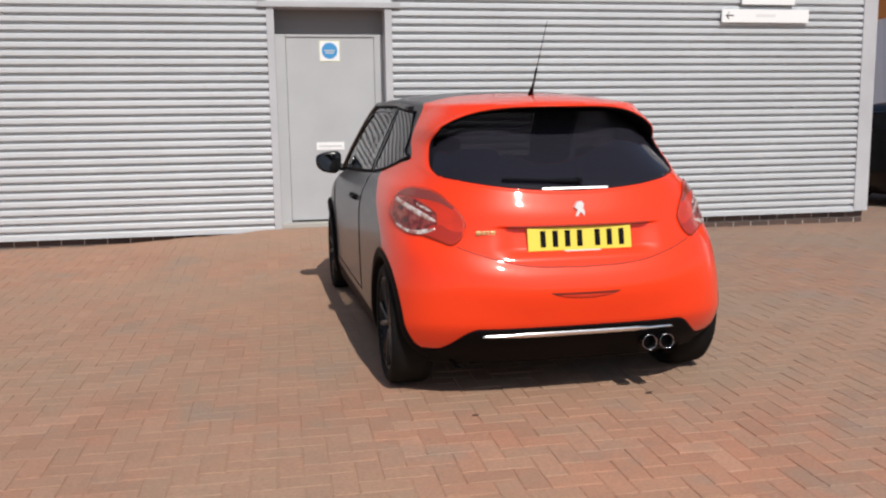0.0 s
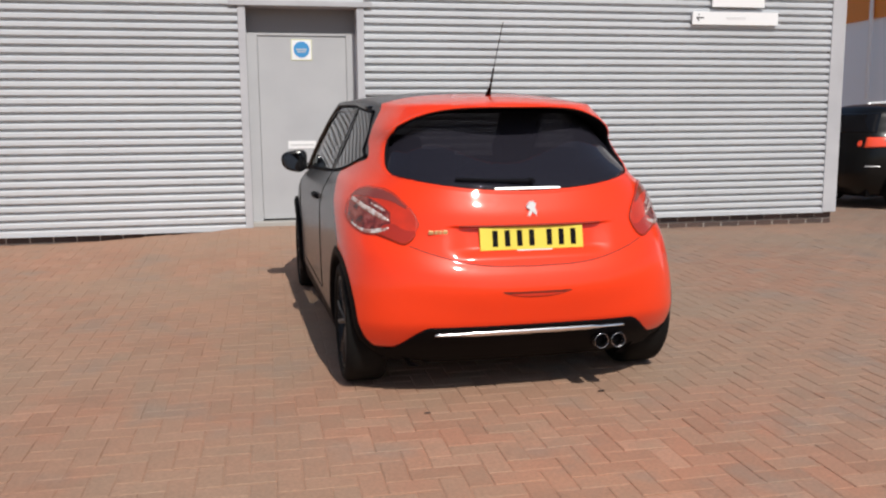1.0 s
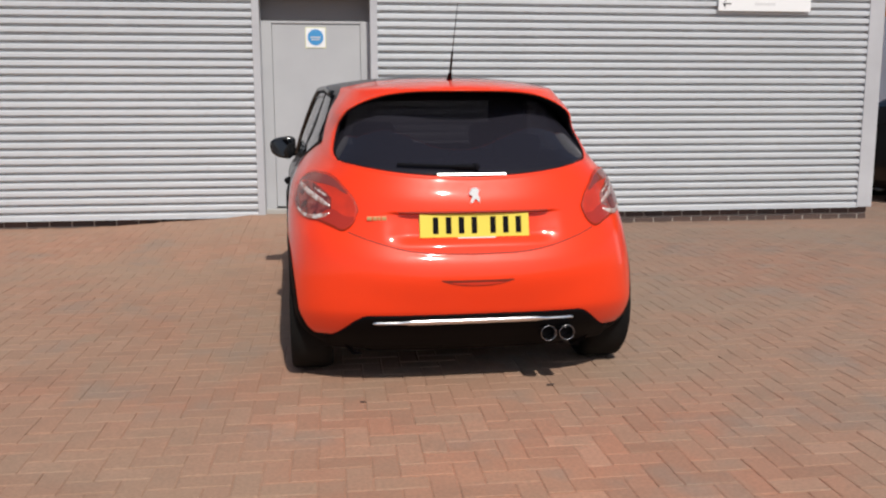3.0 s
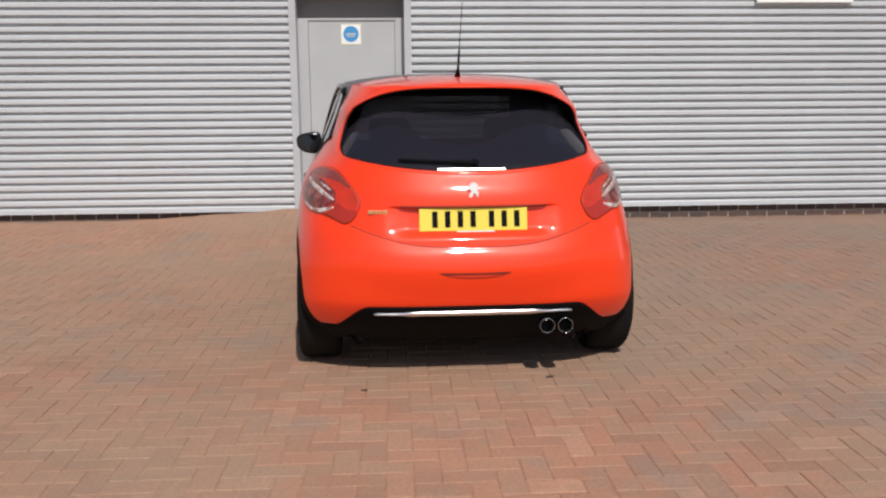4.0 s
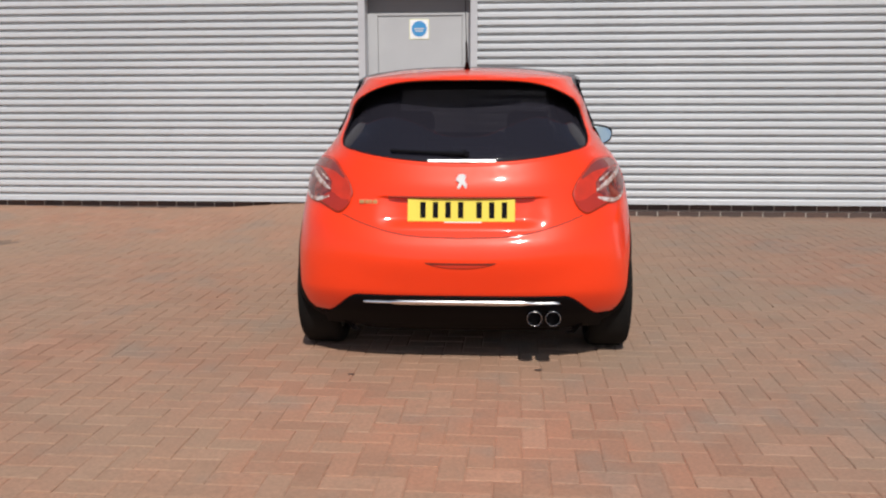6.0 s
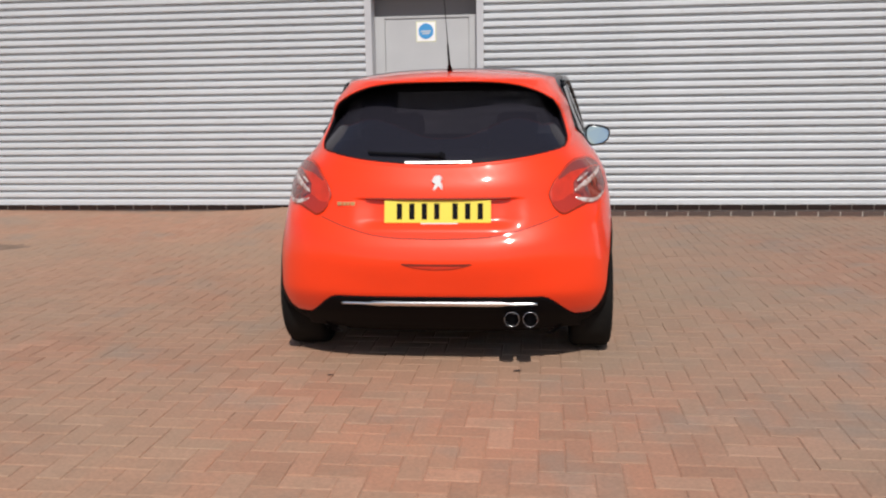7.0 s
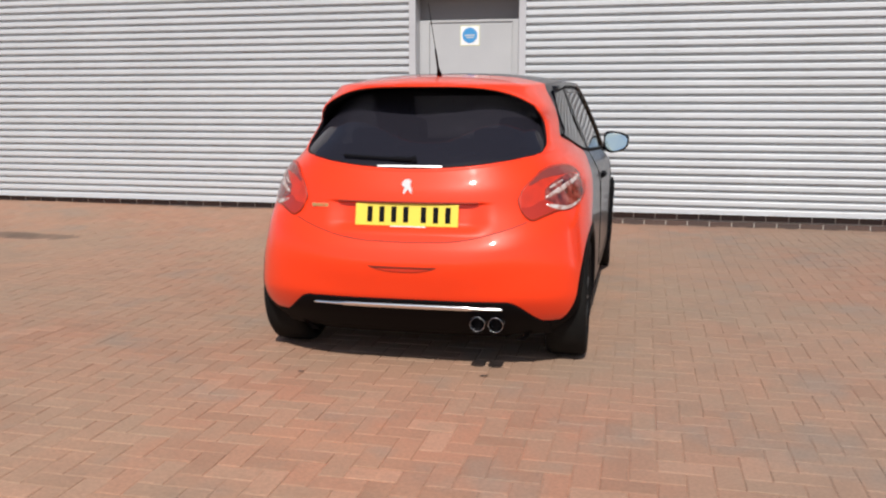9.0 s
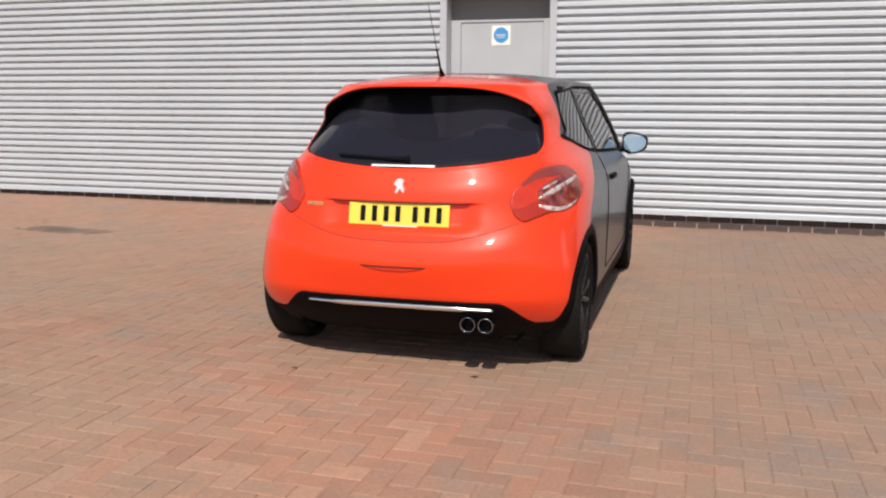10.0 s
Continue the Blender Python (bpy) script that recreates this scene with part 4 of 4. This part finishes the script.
def building():
    wall = thing("wall_front", "silver-grey ribbed metal cladding above a dark brick plinth", "wall")
    wall["kind"] = "structure"
    right = part("cladding_sheet", cladding(1.182, 6.71, CLAD_Z + 0.075 - PITCH, WALL_TOP), CLADDING, wall)
    part("cladding_sheet", cladding(-12.0, -0.112, CLAD_Z + 0.075 - PITCH, WALL_TOP), CLADDING, wall)
    part("cladding_sheet", cladding(-0.112, 1.182, HEAD_Z + 0.055, WALL_TOP), CLADDING, wall)
    # flashings: base drips, jamb trims, head trim, corner trim
    for x0, x1 in ((-12.0, -0.112), (1.182, 6.71)):
        part("base_flashing", box(x0, x1, WALL_Y - 0.010, WALL_Y + 0.115, CLAD_Z - 0.017, CLAD_Z - 0.009, 0.002), CLADDING, wall)
    for x0, x1 in ((-0.112, DOOR_X0), (DOOR_X1, 1.182)):
        part("jamb_trim", box(x0, x1, WALL_Y - 0.010, WALL_Y + 0.20, 0.24, HEAD_Z, 0.004), TRIM, wall)
    part("head_trim", box(-0.20, 1.27, WALL_Y - 0.030, WALL_Y + 0.20, HEAD_Z, HEAD_Z + 0.055, 0.004), TRIM, wall)
    bm = box(6.705, 6.885, WALL_Y - 0.012, WALL_Y + 0.16, CLAD_Z - 0.01, WALL_TOP, 0.004)
    part("corner_trim", bm, TRIM, wall)
    # plinth backing and inner wall
    part("plinth_core", box(-12.0, -0.112, WALL_Y + 0.064, WALL_Y + 0.2, -0.2, CLAD_Z - 0.018), MORTAR, wall)
    part("plinth_core", box(1.182, 6.84, WALL_Y + 0.064, WALL_Y + 0.2, -0.2, CLAD_Z - 0.018), MORTAR, wall)

    side = thing("wall_side", "silver-grey ribbed metal side wall", "wall")
    side["kind"] = "structure"
    sheet = part("cladding_sheet", cladding(0.0, BACK_Y - WALL_Y - 0.16, CLAD_Z + 0.075, WALL_TOP), CLADDING, side)
    sheet.matrix_basis = pose(6.875 + WALL_Y, WALL_Y + 0.16, 0, 0, 0, 90)
    part("base_wall", box(6.70, 6.86, WALL_Y + 0.2, BACK_Y, -0.2, CLAD_Z + 0.07), BRICK, side)
    rest = thing("wall_back", "plain grey metal walls behind the yard front", "wall")
    rest["kind"] = "structure"
    part("back_sheet", box(-12.0, 6.7, BACK_Y - 0.2, BACK_Y, -0.2, WALL_TOP), TRIM, rest)
    part("end_sheet", box(-12.2, -12.0, WALL_Y, BACK_Y, -0.2, WALL_TOP), TRIM, rest)
    roof = part("roof", box(-12.3, 7.0, WALL_Y - 0.08, BACK_Y + 0.1, WALL_TOP, WALL_TOP + 0.18, 0.02), TRIM)
    tagged(roof, "flat grey metal roof edge", "roof", kind="structure")

    # the recessed steel door
    door = thing("door_1", "closed plain grey steel door in a recessed opening", "door")
    door["kind"] = "structure"
    dy = WALL_Y + 0.20
    part("door_leaf", box(0.077, 1.004, dy, dy + 0.05, 0.366, 2.303, 0.003), DOORPAINT, door)
    fr = box(DOOR_X0, 0.074, dy - 0.012, dy + 0.06, 0.30, 2.332, 0.003)
    box(1.007, DOOR_X1, dy - 0.012, dy + 0.06, 0.30, 2.332, 0.003, fr)
    box(0.074, 1.007, dy - 0.012, dy + 0.06, 2.306, 2.332, 0.003, fr)
    part("door_frame", fr, DOORPAINT, door)
    # this panel's dark grey includes the shade cast by the door head
    part("over_panel", box(DOOR_X0, DOOR_X1, dy - 0.004, dy + 0.06, 2.334, HEAD_Z + 0.02), REVEAL, door)
    part("threshold", box(DOOR_X0, DOOR_X1, dy - 0.14, dy + 0.06, 0.22, 0.343, 0.006), KERB, door)
    part("door_backing", box(DOOR_X0, DOOR_X1, dy + 0.06, dy + 0.10, 0.2, HEAD_Z + 0.05), REVEAL, door)

    s = thing("door_sign", "square white safety sign with a blue disc on the grey door", "sign")
    part("sign_plate", box(0.424, 0.642, dy - 0.004, dy - 0.0005, 2.052, 2.270, 0.001), PALEYELLOW, s)
    part("sign_face", box(0.432, 0.634, dy - 0.0055, dy - 0.0042, 2.060, 2.262), WHITE, s)
    disc = bmesh.new()
    bmesh.ops.create_cone(disc, cap_ends=True, segments=40, radius1=0.083, radius2=0.083, depth=0.003, matrix=pose(0.533, dy - 0.0072, 2.165, 90))
    part("blue_disc", disc, BLUE, s)
    prn = box(0.478, 0.588, dy - 0.0105, dy - 0.0088, 2.158, 2.172)
    box(0.488, 0.578, dy - 0.0105, dy - 0.0088, 2.135, 2.147, 0, prn)
    part("print_bars", prn, PALEINK, s)
    n = thing("door_notice", "small white notice on the grey door", "sign")
    part("notice_plate", box(0.362, 0.66, dy - 0.004, dy - 0.0005, 1.118, 1.200, 0.001), WHITE, n)
    part("print_bars", box(0.385, 0.635, dy - 0.0058, dy - 0.0042, 1.150, 1.166), PALEINK, n)

    w = thing("arrow_sign", "long white sign board with a dark arrow fixed to the cladding", "sign")
    part("sign_board", box(4.905, 5.975, WALL_Y - 0.045, WALL_Y - 0.022, 2.460, 2.606, 0.003), WHITE, w)
    part("print_bar", box(5.32, 5.56, WALL_Y - 0.0465, WALL_Y - 0.0445, 2.522, 2.552), Mat("faint_print", (0.74, 0.74, 0.74), 0.6).m, w)
    part("fixing_rail", box(4.95, 5.96, WALL_Y - 0.022, WALL_Y, 2.50, 2.57), TRIM, w)
    arrow = tube([(4.955, WALL_Y - 0.047, 2.537), (5.045, WALL_Y - 0.047, 2.537)], 0.006, 6)
    tube([(4.985, WALL_Y - 0.047, 2.572), (4.955, WALL_Y - 0.047, 2.537), (4.985, WALL_Y - 0.047, 2.502)], 0.006, 6, bm=arrow)
    part("arrow", arrow, INK, w)
    w2 = thing("upper_sign", "white sign board above the arrow sign on the cladding", "sign")
    part("sign_board", box(5.143, 5.795, WALL_Y - 0.045, WALL_Y - 0.022, 2.658, 3.05, 0.003), WHITE, w2)
    part("fixing_rail", box(5.2, 5.74, WALL_Y - 0.022, WALL_Y, 2.80, 2.90), TRIM, w2)
    return wall


def far_building():
    """The neighbour across the drive: blue-grey panels under an orange fascia."""
    b = thing("neighbour_building", "blue-grey panelled building with an orange fascia", "building")
    x = 15.0
    for k in range(5):
        y0 = 10.0 + 5.8 * k
        part("wall_panel", box(x, x + 0.3, y0 + 0.012, y0 + 5.788, -0.1, 3.95, 0.01), FARWALL, b)
        part("fascia_panel", box(x - 0.06, x + 0.3, y0 + 0.006, y0 + 5.794, 3.87, 6.4, 0.01), FARORANGE, b)
    part("core", box(x + 0.28, x + 9, 10.0, 38.8, -0.1, 6.3), FARWALL, b)
    part("downpipe", tube([(x - 0.12, 19.25, 1.9), (x - 0.12, 19.25, 6.2)], 0.05, 12), WHITE, b, "pale downpipe")


def estate_car():
    """The black estate parked nose-in across the drive."""
    x0, y0 = 8.54, 11.75
    car = thing("estate_car", "black estate car with silver roof rails, parked nose-in", "car", pose(x0, y0, ground_z(x0, y0), 0, 0, -84))
    zs = (0.22, 0.35, 0.54, 0.76, 0.97, 1.11, 1.22, 1.35, 1.45, 1.51)
    sh = Shell(zs, (0.82, 0.85, 0.88, 0.895, 0.88, 0.85, 0.80, 0.73, 0.67, 0.60),
               (0.16, 0.06, 0.0, 0.01, 0.05, 0.08, 0.12, 0.19, 0.26, 0.35),
               (4.2, 4.35, 4.4, 4.35, 3.9, 3.35, 3.05, 2.7, 2.4, 2.15), 0.06, (0.75, 1.8), 0.02, corner=3.6)
    axles, wr, arch = (0.74, 3.35), 0.335, 0.385

    def rear_at(u, v):
        x = (2 * u - 1) * (0.66 - 0.12 * v)
        h = 1.13 + 0.31 * v
        return (math.copysign(sh.arc_x(abs(x), h), x), h)

    def cut(c):
        return abs(c.x) > 0.5 and any((c.y - ax) ** 2 + (c.z - wr) ** 2 < (arch - 0.006) ** 2 for ax in axles)

    part("body", sh.skin(cut, 0.0, None, 0.025), DARKCAR, car, smooth=True)
    part("underbody", box(-0.6, 0.6, 0.2, 4.2, 0.18, 0.3), PLASTIC, car)
    part("rear_window", sh.patch(rear_at, 24, 12, 0.006), CARGLASS, car, smooth=True)
    for side in (1, -1):
        def side_at(u, v):
            y = (0.62 + 0.12 * v) + (3.0 - 0.62 * v - 0.62 - 0.12 * v) * u
            h = 1.12 - 0.02 * u + (0.31 + 0.02 * u) * v
            return (side * sh.arc_y(y, h), h)
        part("side_windows", sh.patch(side_at, 26, 8, 0.006), CARGLASS, car, smooth=True)
        def lens(u, v):
            a = 0.61 + 0.71 * u
            return (side * a, 0.905 + 0.03 * u + (0.150 - 0.035 * u) * v)
        lamp = part("tail_lamp", sh.patch(lens, 20, 6, 0.012, 0.016), LAMPGLOW, car, "bright red tail lamp", smooth=True)
        part("clear_band", sh.patch(lambda u, v: lens(0.35 + 0.65 * u, 0.55 + 0.35 * v), 16, 3, 0.014, 0.003), LAMPCLEAR, lamp, smooth=True)
        # a round lamp by the main lens
        eye = [lens(-0.10 + 0.045 * math.cos(t), 0.42 + 0.30 * math.sin(t)) for t in np.linspace(0, math.tau, 17)[:-1]]
        disc = bmesh.new()
        face = [disc.verts.new(sh.point(a, h, 0.014)) for a, h in eye]
        foot = [disc.verts.new(sh.point(a, h, -0.004)) for a, h in eye]
        disc.faces.new(face)
        for k in range(16):
            disc.faces.new((face[k], foot[k], foot[(k + 1) % 16], face[(k + 1) % 16]))
        part("round_lamp", disc, LAMPGLOW, lamp)
        rail = [(side * 0.62, 1.24, 1.50), (side * 0.62, 1.32, 1.575), (side * 0.63, 1.75, 1.590), (side * 0.62, 2.3, 1.550), (side * 0.62, 2.36, 1.47)]
        part("roof_rail", tube(rail, 0.030, 8), SATIN, car, "silver roof rail")
        refl = [sh.point(side * a, 0.635, 0.004) for a in np.linspace(0.66, 0.86, 8)]
        part("bumper_strip", tube(refl, 0.008, 6), SILVER, car)
        for ax in axles:
            ring = [(ax + arch * math.cos(t), wr + arch * math.sin(t)) for t in np.linspace(-0.2, math.pi + 0.2, 30)]
            part("arch_lip", tube([sh.point(sh.arc_y(y, max(z, 0.21)), max(z, 0.21), 0.001, side) for y, z in ring], 0.012, 6), PLASTIC, car)
            wheel(car, 0.76, ax, wr, side, SILVER)
    return car


def marks():
    """Small oily spots on the paving."""
    for k, (x, y, rx, ry, ang) in enumerate(((1.72, 3.83, 0.022, 0.009, 20), (0.82, 3.70, 0.016, 0.007, 0))):
        bm = bmesh.new()
        c = bm.verts.new((x, y, ground_z(x, y) + 0.006))
        ring = []
        for i in range(40):
            a = math.tau * i / 40
            r = 1 + 0.32 * noise.noise(Vector((3 * math.cos(a), 3 * math.sin(a), k * 7.3)))
            px, py = rx * r * math.cos(a), ry * r * math.sin(a)
            ca, sa = math.cos(radians(ang)), math.sin(radians(ang))
            qx, qy = x + px * ca - py * sa, y + px * sa + py * ca
            ring.append(bm.verts.new((qx, qy, ground_z(qx, qy) + 0.006)))
        for i in range(40):
            bm.faces.new((c, ring[i], ring[(i + 1) % 40]))
        tagged(part("oil_stain", bm, STAIN), "dark oily stain on the block paving", "stain", group="stains on the paving")


def plinth_bricks(wall):
    """Brick courses of the plinth: brown, the top one coloured darker for shade, each brick on its own."""
    me = {}
    def brick(x, z, h, mat, w):
        key = (mat.name, w, h)
        if key not in me:
            b = box(-w / 2, w / 2, 0, 0.09, 0, h, 0.004)
            m = bpy.data.meshes.new("brick")
            b.to_mesh(m)
            b.free()
            m.materials.append(mat)
            me[key] = m
        ob = new("brick", me[key])
        ob.parent = wall
        ob.matrix_basis = pose(x, WALL_Y + 0.060 + random.uniform(-0.002, 0.002), z, 0, 0, random.uniform(-0.4, 0.4))
    for x0, x1 in ((-6.2, -0.16), (1.36, 6.80)):
        for row, (z, mat) in enumerate(((0.200, SHADED_BRICK), (0.125, BRICK), (0.050, BRICK))):
            x = x0 + 0.1125 * (row % 2)
            while x < x1:
                brick(x, z, 0.065, mat, 0.215)
                x += 0.225
            if row % 2 and x0 > 0:
                brick(6.8165, z, 0.065, mat, 0.1025)


def pavers():
    """Herringbone blocks, 200 x 100 mm; the ones before the car are parts, the rest one part."""
    w, gap, ch = 0.1, 0.0030, 0.0050
    ground = bpy.data.objects["ground"]
    L, W = 2 * w - gap, w - gap
    top = [(-L / 2 + ch, -W / 2 + ch), (L / 2 - ch, -W / 2 + ch), (L / 2 - ch, W / 2 - ch), (-L / 2 + ch, W / 2 - ch)]
    out = [(-L / 2, -W / 2), (L / 2, -W / 2), (L / 2, W / 2), (-L / 2, W / 2)]
    base = [(x, y, 0.0) for x, y in top] + [(x, y, -0.5 * ch) for x, y in out] + [(x, y, -0.03) for x, y in out]
    quads = [(0, 1, 2, 3)] + [(4 + i, 4 + (i + 1) % 4, (i + 1) % 4, i) for i in range(4)] + [(8 + i, 8 + (i + 1) % 4, 4 + (i + 1) % 4, 4 + i) for i in range(4)]
    one = mesh_of("paver", base, quads)
    one.materials.append(PAVER)
    rng = random.Random(5)
    verts, faces = [], []
    block = np.array(base)
    for cx in range(-75, 150):
        for cy in range(-30, 150):
            d = (cx - cy) % 4
            if d not in (0, 3):
                continue
            lx, ly = (0.2, 0.1) if d == 0 else (0.1, 0.2)
            x, y = cx * w + lx / 2 + 0.03, cy * w + ly / 2
            if y > WALL_Y + 0.06 and x < 6.86 and not (DOOR_X0 < x < DOOR_X1 and y < WALL_Y + 0.10):
                continue
            if x > 11 and y < 3:
                continue
            z = ground_z(x, y) + rng.uniform(-0.0012, 0.0012)
            sx = (ground_z(x + 0.05, y) - ground_z(x - 0.05, y)) / 0.1 + rng.uniform(-0.008, 0.008)
            sy = (ground_z(x, y + 0.05) - ground_z(x, y - 0.05)) / 0.1 + rng.uniform(-0.008, 0.008)
            turn = (0 if d == 0 else 90) + rng.choice((0, 180)) + rng.uniform(-0.5, 0.5)
            m = Matrix.Translation((x, y, z)) @ Euler((math.atan(sy), -math.atan(sx), 0)).to_matrix().to_4x4() @ pose(0, 0, 0, 0, 0, turn)
            if 0.15 < x < 2.55 and 2.62 < y < 5.0 and len(ground.children) < 288:
                ob = new("paver", one)
                ob.parent = ground
                ob.matrix_basis = m
            else:
                a = np.array(m)
                k = len(verts)
                verts += (block @ a[:3, :3].T + a[:3, 3]).tolist()
                faces += [tuple(k + i for i in f) for f in quads]
    rest = part("pavers", mesh_of("pavers", verts, faces), PAVERS, ground)
    rest["kind"] = "stuff"


ground_sheet()
front_wall = building()
far_building()
hatchback()
estate_car()
marks()
plinth_bricks(front_wall)
pavers()
